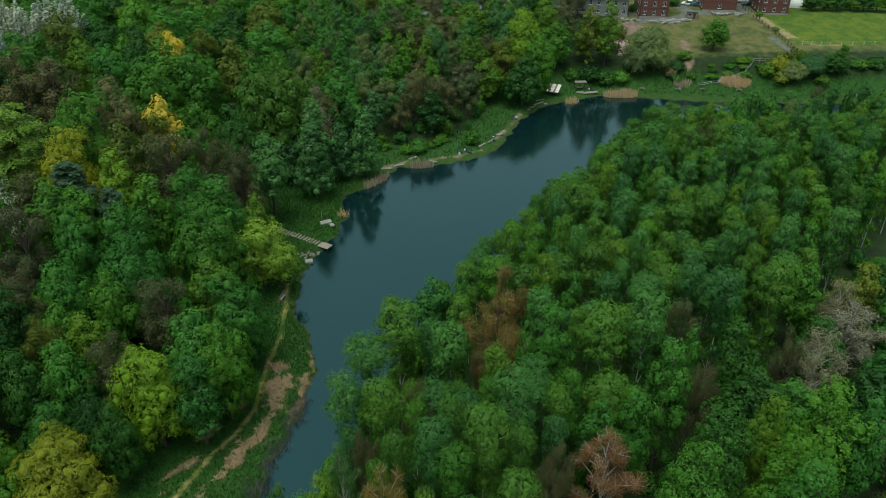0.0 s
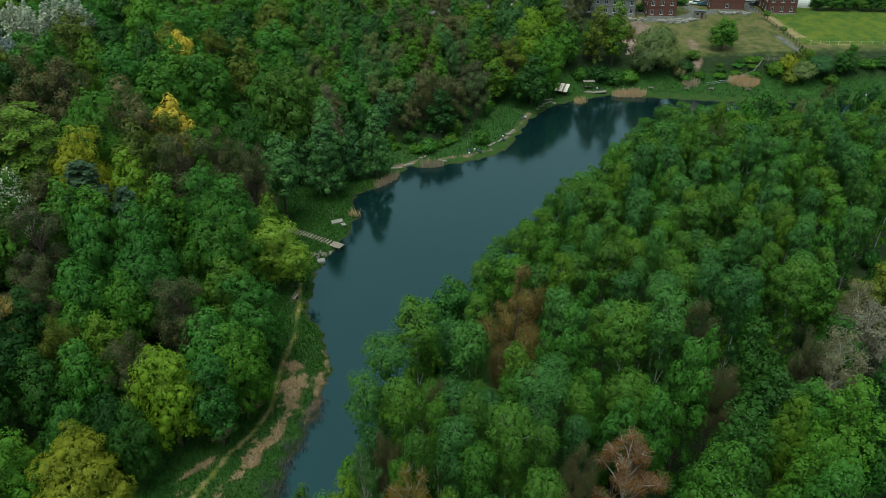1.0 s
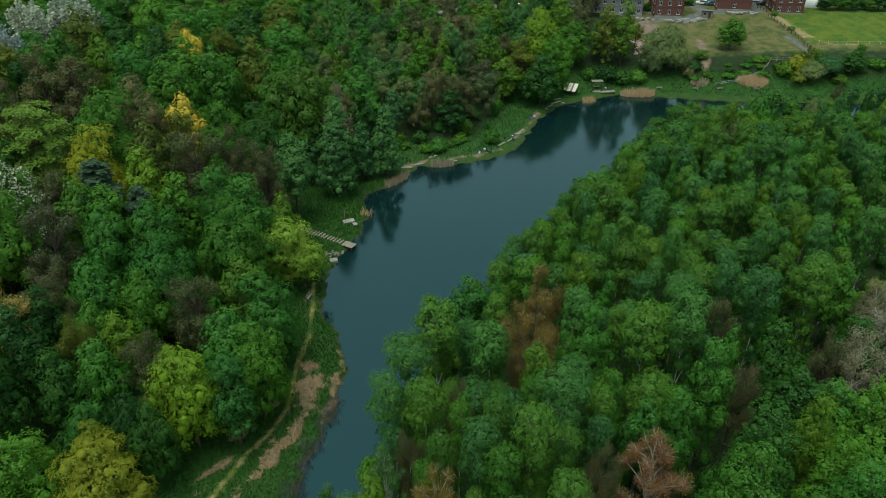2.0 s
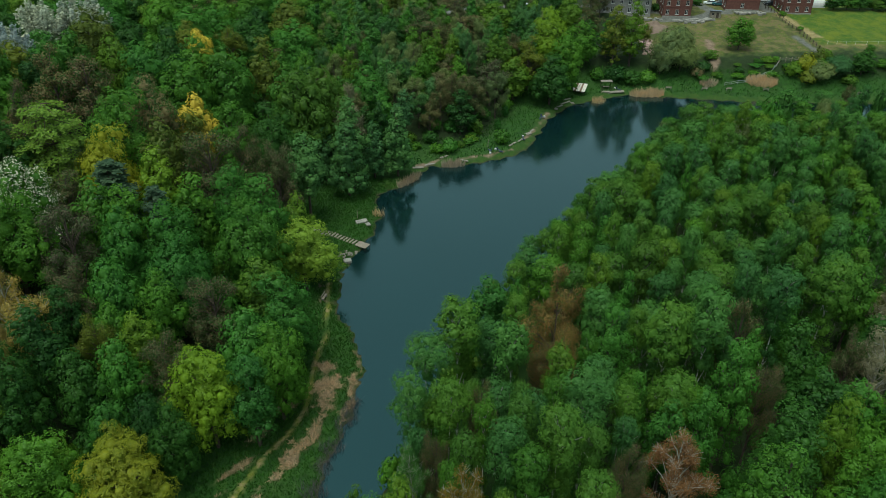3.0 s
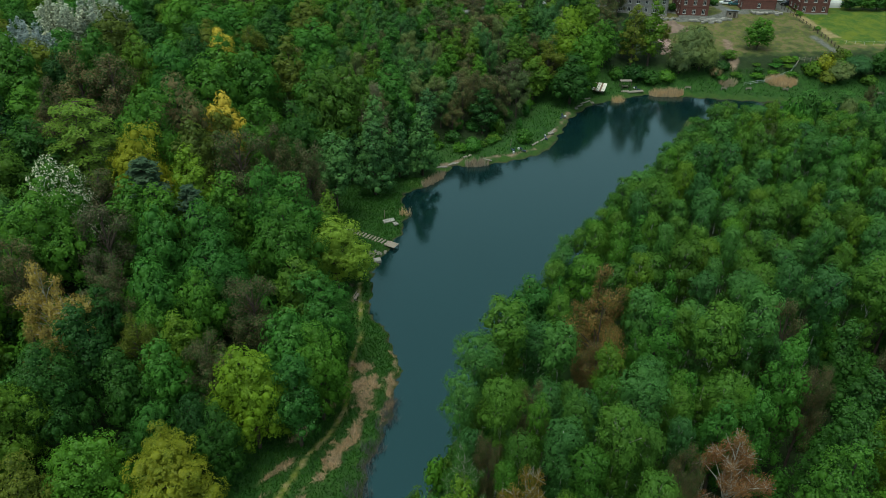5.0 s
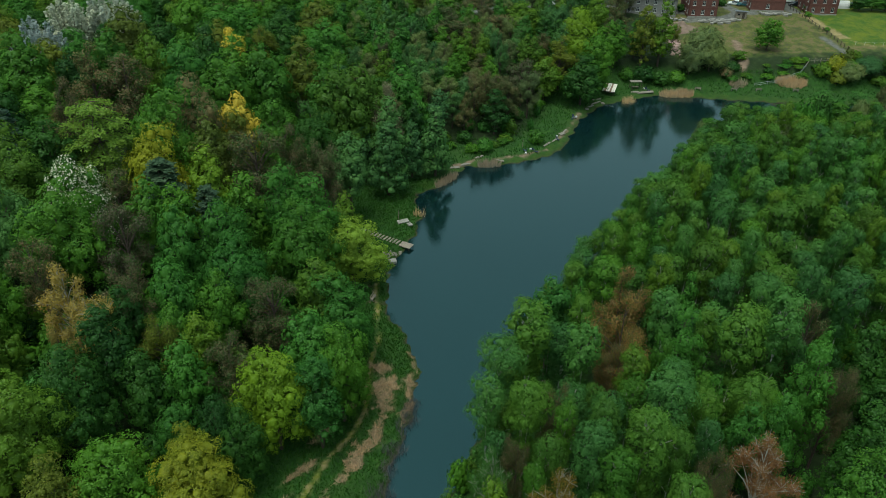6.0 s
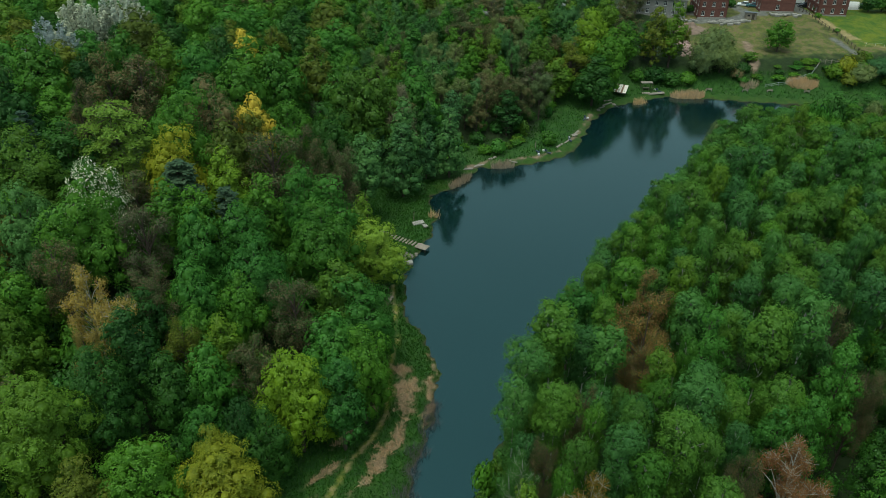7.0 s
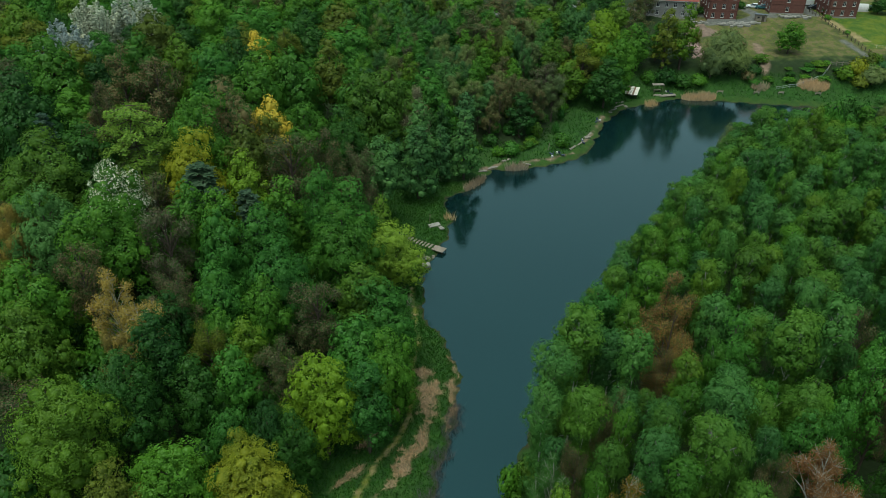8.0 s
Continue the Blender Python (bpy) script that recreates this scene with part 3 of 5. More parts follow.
def plant(kind, colour, x, y, h, r, place="in the wood"):
    """A tree of its own at (x, y), h metres high with a crown of radius r."""
    away = math.hypot(x + 10, y)
    near = 0 if kind == "bush" or away > (118 if kind == "birch" else 140) else 2 if away < (66 if kind == "birch" else 76) else 1
    if r > 4.6 and kind == "broad":
        near = min(3, near + 1)
    if kind == "birch":
        r = min(r, 2.7)
    form = "tall" if kind == "broad" and h / r > 4.1 else kind
    pool = MODELS.setdefault((form, near), [])
    if len(pool) < (8 if form == "birch" else 6 if form in ("broad", "tall") else 3 if form in ("sparse", "bush") else 2):
        pool.append(make_tree(form, near))
    trunk, crown = pool[len(PLANTED) % len(pool)]
    name, label, group = KINDS[kind]
    if kind == "broad":
        name = BROAD[colour]
    elif kind == "birch" and colour != "birch":
        # birches in other greens are only named aspen, told apart by leaf colour
        name, label = "aspen_tree", "slender aspen with feathery {} crown"
    ob = new(name)
    ob.empty_display_size = 0.5
    wide = r / BUILD[form][0]
    ob.matrix_basis = Matrix.LocRotScale((x, y, height_at(x, y)), Euler((0, 0, rng.uniform(0, 6.28))),
                                         (wide * rng.uniform(0.93, 1.07), wide * rng.uniform(0.93, 1.07), h / BUILD[form][1]))
    for nm, data in (("trunk", trunk), ("crown", crown)):
        child = new(nm, data)
        child.parent = ob
        if nm == "crown":
            for slot, leaf in zip(child.material_slots, (LEAF[colour], LEAF["green" if colour == "blossom" else colour])):
                slot.link, slot.material = "OBJECT", leaf
    PLANTED.append((x, y, r))
    return tagged(ob, label.format(WORDS[colour]) + ", " + place, name.replace("_", " "), group)


plant("plume", "silver", -108.2, 186.6, 18.0, 7.6)
plant("plume", "silver", -106.0, 166.5, 15.5, 6.0)
plant("plume", "silver", -101.5, 195.4, 18.5, 7.6)
plant("broad", "green", -97.7, 143.8, 18.9, 6.4)
plant("broad", "moss", -125.3, 185.2, 15.9, 6.4)
plant("broad", "dark", -90.0, 117.0, 21.8, 6.4)
plant("sparse", "brown", -83.2, 140.9, 19.2, 5.5)
plant("sparse", "brown", -76.0, 138.8, 19.3, 5.4)
plant("sparse", "brown", -79.2, 119.5, 20.7, 3.7)
plant("broad", "olive", -84.7, 163.5, 20.1, 6.4)
plant("broad", "green", -82.4, 148.2, 19.1, 5.5)
plant("broad", "moss", -75.5, 151.9, 18.8, 5.2)
plant("broad", "green", -82.2, 200.2, 17.1, 6.4)
plant("broad", "emerald", -72.8, 194.2, 16.6, 6.4)
plant("broad", "dark", -65.2, 157.5, 20.6, 5.3)
plant("broad", "gold", -65.3, 176.9, 13.6, 3.4)
plant("broad", "green", -57.1, 148.5, 22.6, 4.9)
plant("sparse", "olive", -60.1, 182.1, 15.8, 4.1)
plant("broad", "olive", -50.0, 208.6, 14.9, 6.4)
plant("broad", "dark", -56.4, 189.9, 15.8, 6.4)
plant("broad", "green", -62.8, 222.0, 15.3, 6.4)
plant("broad", "emerald", -44.8, 189.2, 15.2, 6.4)
plant("broad", "emerald", -66.4, 143.5, 21.2, 5.9)
plant("broad", "green", -58.3, 140.0, 20.9, 6.4)
plant("broad", "green", -51.8, 148.9, 20.8, 6.2)
plant("broad", "olive", -45.2, 156.6, 21.2, 4.3)
plant("broad", "umber", -60.1, 126.9, 20.7, 6.4)
plant("broad", "gold", -53.0, 130.9, 17.4, 4.3)
plant("broad", "green", -63.0, 120.6, 21.1, 6.2)
plant("tier", "pale", -71.4, 113.4, 22.0, 7.8)
plant("broad", "yellow", -61.3, 110.0, 19.5, 5.2)
plant("conifer", "spruce", -58.1, 103.0, 17.8, 5.4)
plant("broad", "olive", -53.9, 114.4, 20.2, 4.0)
plant("broad", "lime", -52.4, 106.8, 19.0, 3.9)
plant("broad", "green", -47.3, 132.5, 16.9, 5.9)
plant("sparse", "umber", -47.0, 115.8, 20.9, 5.5)
plant("sparse", "umber", -42.1, 117.8, 20.5, 4.1)
plant("broad", "dark", -40.1, 132.5, 18.6, 5.2)
plant("broad", "moss", -36.3, 143.5, 21.4, 6.4)
plant("broad", "green", -39.4, 148.3, 19.2, 5.2)
plant("broad", "moss", -32.9, 149.8, 20.0, 6.3)
plant("sparse", "brown", -35.6, 116.2, 20.3, 3.7)
plant("sparse", "grey", -26.9, 148.2, 19.5, 3.1)
plant("broad", "emerald", -24.5, 166.7, 13.7, 5.6)
plant("column", "willow", -25.5, 137.2, 20.0, 3.9)
plant("broad", "willow", -32.4, 124.8, 17.6, 4.0)
plant("broad", "dark", -77.6, 109.3, 17.8, 4.3)
plant("conifer", "spruce", -84.1, 111.0, 18.1, 3.5)
plant("broad", "moss", -81.9, 103.5, 18.1, 6.4)
plant("broad", "blossom", -68.2, 96.0, 18.6, 5.4)
plant("broad", "willow", -74.8, 88.2, 17.5, 5.0)
plant("broad", "green", -66.6, 87.4, 18.9, 6.4)
plant("sparse", "brown", -58.9, 88.4, 18.5, 4.3)
plant("sparse", "tan", -78.8, 86.9, 16.2, 2.6)
plant("broad", "green", -58.1, 96.0, 17.6, 3.6)
plant("broad", "green", -54.1, 95.8, 17.3, 3.5)
plant("conifer", "spruce", -50.0, 98.4, 17.6, 3.9)
plant("broad", "green", -45.6, 101.6, 18.8, 3.8)
plant("broad", "emerald", -40.3, 104.2, 19.8, 4.9)
plant("broad", "emerald", -36.1, 103.5, 20.0, 4.7)
plant("broad", "emerald", -52.4, 89.8, 17.1, 4.2)
plant("broad", "emerald", -47.3, 94.6, 17.1, 5.0)
plant("broad", "green", -36.0, 96.3, 19.5, 5.6)
plant("broad", "pale", -29.6, 101.0, 13.6, 5.6)
plant("broad", "lime", -31.2, 107.8, 14.5, 3.0)
plant("broad", "green", -71.2, 74.4, 15.0, 4.2)
plant("broad", "moss", -68.7, 68.1, 14.1, 4.1)
plant("sparse", "brown", -66.6, 79.0, 16.7, 3.3)
plant("bare", "tan", -60.7, 73.9, 16.5, 3.0)
plant("bare", "tan", -56.9, 71.3, 15.6, 3.4)
plant("sparse", "tan", -57.7, 65.6, 15.3, 2.0)
plant("sparse", "brown", -54.8, 77.2, 15.1, 3.3)
plant("broad", "emerald", -50.2, 79.6, 14.6, 4.3)
plant("broad", "green", -48.9, 74.8, 11.6, 3.0)
plant("broad", "emerald", -43.5, 85.9, 16.8, 5.1)
plant("broad", "green", -44.5, 80.4, 13.8, 3.4)
plant("sparse", "umber", -37.8, 80.8, 15.5, 4.1)
plant("broad", "moss", -32.4, 85.2, 16.2, 3.6)
plant("broad", "emerald", -29.2, 82.4, 15.5, 4.7)
plant("broad", "emerald", -31.7, 74.1, 15.9, 4.5)
plant("broad", "green", -27.9, 71.5, 15.9, 4.0)
plant("broad", "emerald", -30.1, 66.9, 15.1, 3.6)
plant("broad", "lime", -35.1, 66.1, 15.4, 4.5)
plant("sparse", "olive", -49.4, 71.4, 12.8, 2.9)
plant("broad", "lime", -45.8, 74.3, 11.7, 2.6)
plant("broad", "emerald", -45.5, 67.7, 12.8, 3.3)
plant("sparse", "umber", -40.8, 69.6, 13.4, 3.2)
plant("broad", "dark", -53.6, 67.0, 16.7, 3.5)
plant("broad", "dark", -55.1, 60.7, 15.2, 4.3)
plant("broad", "moss", -58.9, 55.5, 15.8, 5.9)
plant("broad", "green", -48.7, 52.8, 12.4, 4.5)
plant("broad", "emerald", -45.0, 61.4, 9.4, 2.9)
plant("broad", "yellow", -43.1, 58.5, 10.2, 2.8)
plant("broad", "yellow", -40.5, 53.8, 12.3, 4.9)
plant("broad", "olive", -52.6, 49.0, 13.3, 2.8)
plant("broad", "dark", -40.9, 62.3, 11.0, 2.7)
plant("broad", "dark", -37.9, 60.9, 11.4, 2.8)
plant("broad", "dark", -54.7, 74.7, 13.5, 2.6)
plant("broad", "dark", -49.6, 65.2, 12.6, 3.4)
plant("broad", "green", -12.8, 235.9, 14.4, 6.4)
plant("sparse", "brown", -3.7, 228.6, 12.7, 6.4)
plant("sparse", "olive", 13.9, 240.5, 13.3, 6.4)
plant("sparse", "umber", -12.4, 209.7, 15.5, 6.4)
plant("sparse", "brown", -1.5, 211.9, 12.0, 6.3)
plant("broad", "moss", 8.0, 219.6, 10.9, 6.2)
plant("sparse", "olive", 15.4, 189.7, 14.3, 5.9)
plant("sparse", "brown", 5.0, 183.5, 12.7, 5.0)
plant("sparse", "brown", -2.2, 177.8, 10.3, 4.3)
plant("broad", "lime", 21.7, 200.1, 17.1, 6.4)
plant("broad", "green", 25.3, 193.1, 16.3, 5.2)
plant("broad", "dark", 20.8, 185.2, 13.6, 5.6)
plant("broad", "green", 31.1, 203.6, 12.7, 5.0)
plant("broad", "moss", 11.3, 186.5, 11.2, 4.5)
plant("sparse", "brown", -8.8, 177.6, 10.0, 4.3)
plant("sparse", "russet", 6.8, 72.8, 19.6, 4.4)
plant("broad", "emerald", 12.8, 69.0, 20.3, 3.1)
plant("birch", "fern", 18.3, 66.4, 22.1, 3.1)
plant("birch", "fern", 17.9, 59.7, 18.9, 2.4)
plant("birch", "birch", 23.8, 68.5, 22.5, 3.3)
plant("column", "emerald", 25.4, 62.7, 20.4, 2.9)
plant("birch", "birch", 10.0, 61.5, 19.5, 2.1)
plant("birch", "birch", 7.9, 56.7, 21.2, 3.3)
plant("birch", "fern", 4.0, 50.9, 22.1, 2.9)
plant("birch", "fern", 12.1, 58.0, 18.8, 1.9)
plant("broad", "emerald", 16.9, 57.0, 17.3, 2.7)
plant("sparse", "brown", 11.3, 51.1, 17.8, 2.2)
plant("bare", "rust", 16.6, 51.8, 18.0, 3.9)
plant("broad", "emerald", 20.5, 58.1, 17.9, 2.7)
plant("sparse", "brown", 29.5, 63.8, 18.2, 2.6)
plant("broad", "dark", 35.4, 69.1, 18.4, 2.9)
plant("sparse", "umber", 30.0, 73.6, 20.2, 2.5)
plant("birch", "birch", 35.7, 76.5, 20.8, 2.4)
plant("birch", "fern", 43.0, 78.8, 20.4, 3.0)
plant("broad", "green", 50.7, 84.6, 16.0, 3.0)
plant("birch", "birch", 0.9, 66.5, 19.8, 2.3)
plant("birch", "fern", 0.8, 54.4, 20.5, 2.0)
plant("birch", "green", 1.1, 48.5, 19.6, 2.2)
plant("broad", "dark", 36.0, 63.6, 15.3, 3.5)
plant("broad", "moss", 34.0, 55.7, 19.0, 2.2)
plant("broad", "dark", 28.3, 53.3, 19.9, 4.0)
plant("broad", "green", 23.8, 46.1, 22.0, 3.5)
plant("broad", "green", 39.5, 54.9, 20.8, 4.4)
plant("broad", "emerald", 43.5, 54.4, 20.1, 3.2)
plant("broad", "green", 34.5, 50.3, 18.4, 3.4)
plant("broad", "emerald", 34.3, 46.1, 20.2, 3.6)
plant("bare", "grey", 53.4, 76.9, 15.9, 4.9)
plant("bare", "grey", 44.9, 67.7, 18.2, 3.6)
plant("broad", "olive", 57.3, 83.3, 16.7, 3.6)
plant("bare", "grey", 54.1, 81.3, 15.4, 3.3)
plant("sparse", "brown", 41.7, 68.8, 17.6, 2.2)
plant("birch", "fern", -5.2, 68.6, 20.9, 4.0)
plant("birch", "birch", -8.8, 64.4, 19.7, 2.7)
plant("birch", "fern", -6.5, 57.2, 19.8, 2.5)
plant("birch", "birch", -10.5, 58.2, 18.8, 2.0)
plant("bare", "birch", -10.2, 51.3, 17.1, 2.1)
plant("sparse", "brown", -7.8, 53.0, 17.7, 1.8)
plant("bare", "ochre", -5.5, 44.2, 22.7, 3.0)
plant("broad", "lime", -11.0, 44.6, 20.4, 2.3)
plant("broad", "moss", -14.7, 44.6, 19.0, 1.6)
plant("sparse", "brown", -3.0, 59.1, 19.5, 2.0)
plant("birch", "birch", -0.9, 50.5, 21.1, 2.3)
plant("broad", "emerald", -1.2, 78.5, 18.2, 3.3)
plant("broad", "dark", 109.0, 200.5, 6.8, 3.6, "by the inlet")
plant("willow", "willow", 101.5, 200.0, 5.6, 3.6, "on the bank")
plant("bush", "yellow", 93.5, 201.5, 4.6, 2.6, "on the bank")
plant("bush", "moss", 90.0, 200.0, 3.6, 2.6, "on the bank")
plant("bush", "olive", 97.6, 203.5, 4.4, 2.2, "on the bank")
plant("bush", "green", 97.0, 200.0, 4.0, 2.4, "on the bank")
plant("bush", "moss", 101.0, 206.5, 3.0, 2.0, "by the fence")
plant("bush", "green", 117.0, 213.0, 1.6, 1.2, "in the field")
plant("bush", "dark", 66.0, 203.5, 2.4, 2.2, "on the slope")
plant("bush", "brown", 63.8, 201.4, 2.6, 1.8, "on the slope")
plant("bush", "dark", 45.5, 200.5, 3.4, 2.8, "on the bank")
plant("bush", "green", 50.0, 201.0, 3.0, 2.4, "on the bank")
plant("bush", "dark", 41.0, 201.5, 4.2, 3.0, "on the bank")
plant("bush", "green", 116.0, 202.0, 2.6, 2.6, "on the bank")
plant("bush", "dark", 121.5, 203.0, 2.8, 3.0, "on the bank")
plant("bush", "dark", 103.0, 244.0, 2.4, 2.0, "by the fence")
plant("bush", "green", 100.5, 238.5, 1.4, 1.2, "by the fence")
plant("bush", "green", 101.5, 226.5, 1.2, 1.0, "by the fence")
plant("bush", "dark", 76.5, 251.0, 2.2, 2.6, "by the lane")
plant("bush", "dark", 61.5, 244.5, 2.0, 2.0, "by the plaster house")
plant("broad", "dark", 30.0, 236.0, 11.0, 4.2, "by the lane")
plant("sparse", "umber", 38.0, 232.0, 11.0, 3.8, "by the lane")
plant("sparse", "brown", 42.5, 238.0, 9.5, 3.4, "by the lane")
plant("broad", "dark", 24.0, 238.0, 10.0, 4.0, "by the lane")
plant("sparse", "umber", 36.0, 218.0, 11.0, 4.0, "on the slope")
plant("broad", "moss", 31.0, 225.0, 11.0, 4.0, "on the slope")
plant("sparse", "olive", 51.0, 213.5, 9.0, 2.6, "by the rubble")
plant("willow", "sallow", 57.0, 205.0, 12.5, 5.8, "on the slope")
plant("willow", "sallow", 59.6, 203.8, 10.0, 4.2, "on the slope")
plant("willow", "sallow", 54.0, 203.5, 9.0, 3.6, "on the slope")
plant("broad", "dark", 119.5, 244.9, 5.5, 3.4, "behind the meadow")
plant("broad", "green", 123.5, 244.5, 5.0, 3.4, "behind the meadow")
plant("broad", "dark", 127.5, 244.0, 5.5, 3.4, "behind the meadow")
plant("broad", "moss", 131.5, 243.5, 5.0, 3.4, "behind the meadow")
plant("broad", "dark", 135.5, 243.0, 5.5, 3.4, "behind the meadow")
plant("broad", "green", 139.5, 242.5, 5.0, 3.4, "behind the meadow")
plant("broad", "dark", 143.5, 242.1, 5.5, 3.4, "behind the meadow")
plant("bush", "green", 36.0, 201.0, 3.0, 2.2, "behind the shelter")
plant("column", "dark", 33.5, 206.0, 12.0, 3.0, "on the slope")
plant("column", "green", 39.5, 209.5, 11.0, 3.0, "on the slope")
plant("bush", "moss", 69.0, 208.0, 2.4, 2.2, "by the worn path")
plant("bush", "green", 84.0, 199.8, 1.8, 1.8, "on the bank")
plant("bush", "moss", 104.5, 196.8, 2.4, 2.2, "by the inlet")
plant("broad", "green", 78.5, 213.0, 9.0, 3.9, "in the field")
plant("column", "olive", 40.8, 206.0, 17.0, 3.6, "by the shelter")
plant("column", "lime", 45.8, 206.6, 18.5, 3.9, "by the shelter")
plant("willow", "sallow", 97.0, 198.5, 5.5, 3.6, "on the bank")
plant("bush", "olive", 93.0, 197.6, 3.2, 2.4, "on the bank")
plant("cone", "willow", -26.0, 134.6, 16.2, 5.0, "by the water")
plant("cone", "willow", -16.6, 143.6, 15.6, 4.6, "by the water")
plant("cone", "willow", -21.5, 142.5, 13.0, 4.0, "by the water")
plant("cone", "willow", -31.5, 141.0, 12.5, 4.2, "by the clearing")
plant("broad", "olive", -53.2, 127.6, 15.5, 4.0)
plant("broad", "olive", -65.5, 173.5, 10.8, 3.2)
plant("sparse", "russet", 7.8, 79.0, 20.4, 3.6)
plant("sparse", "russet", 6.0, 69.5, 15.0, 3.0)


def free(x, y, r, ease=0.72):
    return all((x - a) ** 2 + (y - b) ** 2 > (ease * (r + c)) ** 2 for a, b, c in PLANTED)


OFF_X, OFF_Y = np.arange(-200, 131, 1.0), np.arange(34, 281, 1.0)
OFF = shore(*np.meshgrid(OFF_X, OFF_Y))


def off(x, y):
    """Metres from the water, from a chart of one metre squares."""
    return float(OFF[min(len(OFF_Y) - 1, max(0, round(y - 34))), min(len(OFF_X) - 1, max(0, round(x + 200)))])


def fill(kinds, tries, box, radius, height, wanted, ease=0.72, place="in the wood"):
    """Fill the gaps of a wood with more trees of the given kinds and colours."""
    x0, x1, y0, y1 = box
    for _ in range(tries):
        x, y, r = rng.uniform(x0, x1), rng.uniform(y0, y1), rng.uniform(*radius)
        if wanted(x, y) and free(x, y, r, ease):
            kind, colour = kinds[int(rng.integers(len(kinds)))]
            tall = rng.uniform(*height)
            if place == "in dense stand":
                # lower towards the water
                tall = min(tall, 7.5 + 1.1 * off(x, y))
            plant(kind, colour, x, y, tall, r, place)


def west_wood(x, y):
    d = off(x, y)
    edge = 18.5 if y < 67 else 13.5 if y < 76 else 11 if y < 110 else 17 if y < 138 else 12
    return x < 24 - max(0, 150 - y) * 0.4 and d > edge and abs(x + 10) < 0.62 * y + 24 and (y < 232 or x < -20)


def birch_stand(x, y):
    # west of the ditch that runs north-east from (12, 48)
    edge = np.interp(x, [q[0] for q in SHORE_EAST[::-1]], [q[1] for q in SHORE_EAST[::-1]])
    return y < edge and off(x, y) > (4.2 if y < 150 else 1.6) and x < 12 + (y - 48) * 1.04 - 3 and x < 0.62 * y + 16


def east_wood(x, y):
    return x > 12 + (y - 48) * 1.04 + 5.5 and x < 0.62 * y + 20


NORTH_MIX = [("sparse", "brown"), ("sparse", "umber"), ("broad", "emerald"), ("sparse", "sallow"), ("broad", "green"), ("broad", "willow"), ("column", "dark"), ("broad", "moss"), ("sparse", "willow"),
             ("sparse", "sallow")]
WEST_MIX = [("broad", "green"), ("broad", "emerald"), ("broad", "dark"), ("broad", "moss"), ("broad", "dark"), ("broad", "emerald"), ("broad", "green"),
            ("sparse", "umber"), ("broad", "olive")]
EAST_MIX = [("broad", "emerald"), ("broad", "dark"), ("broad", "dark"), ("broad", "emerald"), ("broad", "moss"), ("sparse", "umber")]
UNDER = [("bush", "dark"), ("bush", "green"), ("bush", "moss"), ("bush", "emerald")]
BIRCH_MIX = [("birch", "birch"), ("birch", "fern"), ("birch", "birch"), ("birch", "green"), ("birch", "fern"), ("birch", "birch"), ("birch", "green"), ("birch", "moss"), ("broad", "emerald"), ("birch", "birch"), ("birch", "fern")]
fill(NORTH_MIX, 2500, (-45, 24, 150, 235), (2.3, 3.4), (9, 14), lambda x, y: west_wood(x, y) and x > -40 - (y - 150) * 0.3, 0.7)
fill(WEST_MIX, 5000, (-190, -22, 38, 275), (4.2, 6.2), (10, 14), west_wood, 0.78)
fill(BIRCH_MIX, 12000, (-16, 100, 40, 146), (1.3, 2.5), (13.5, 19.0), lambda x, y: birch_stand(x, y) and y < 144, 0.84, "in dense stand")
fill(UNDER, 700, (-16, 60, 40, 146), (1.1, 1.9), (2.5, 5.0), lambda x, y: x < 12 + (y - 48) * 1.04 - 3 and 0.8 < off(x, y) < 4.5 and y < np.interp(x, [q[0] for q in SHORE_EAST[::-1]], [q[1] for q in SHORE_EAST[::-1]]), 0.5, "at the water's edge")
INLET_MIX = BIRCH_MIX + UNDER + [("sparse", "brown"), ("sparse", "umber"), ("willow", "sallow"), ("sparse", "sallow"), ("willow", "sallow"), ("sparse", "olive")]
fill(INLET_MIX, 1500, (20, 125, 142, 172), (1.6, 2.8), (8, 12), lambda x, y: birch_stand(x, y) and y >= 143, 0.9, "by the inlet")
fill(EAST_MIX, 900, (22, 90, 38, 100), (2.8, 4.2), (11, 15), east_wood, 0.7)
fill(UNDER, 900, (-12, 70, 44, 110), (1.2, 2.0), (3.5, 7.0), lambda x, y: birch_stand(x, y) and y < 60 + 0.6 * x, 0.48, "in dense stand")
fill(UNDER, 340, (8, 80, 40, 110), (1.2, 2.2), (2.0, 4.5), lambda x, y: abs(x - 12 - (y - 48) * 1.04) < 6, 0.5, "along the ditch")
fill(UNDER, 1200, (-85, -22, 45, 120), (1.8, 3.0), (3.0, 6.5), west_wood, 0.55)
fill(UNDER, 400, (-45, 24, 145, 225), (1.3, 2.4), (2.2, 4.2), lambda x, y: west_wood(x, y) and off(x, y) < 34, 0.5)
fill(UNDER, 170, (-20, 34, 140, 205), (0.8, 2.4), (1.2, 3.4), lambda x, y: 5 < off(x, y) < 14 and y > 148 + 0.55 * max(0, x), 0.45, "on the bank")
fill(UNDER, 300, (-40, -24, 48, 112), (1.0, 1.7), (1.5, 3.0), lambda x, y: 9.5 < off(x, y) < 14 and y > 78, 0.42, "at the wood's edge")
fill(UNDER, 22, (58, 96, 198.5, 206), (0.8, 2.0), (0.6, 1.6), lambda x, y: True, 0.5, "on the slope")

# ---- built things and shore clutter ----
def part(name, bm, mat, parent, label=""):
    me = bpy.data.meshes.new(name)
    bm.to_mesh(me)
    bm.free()
    me.materials.append(mat)
    ob = new(name, me)
    ob.parent = parent
    return tagged(ob, label)


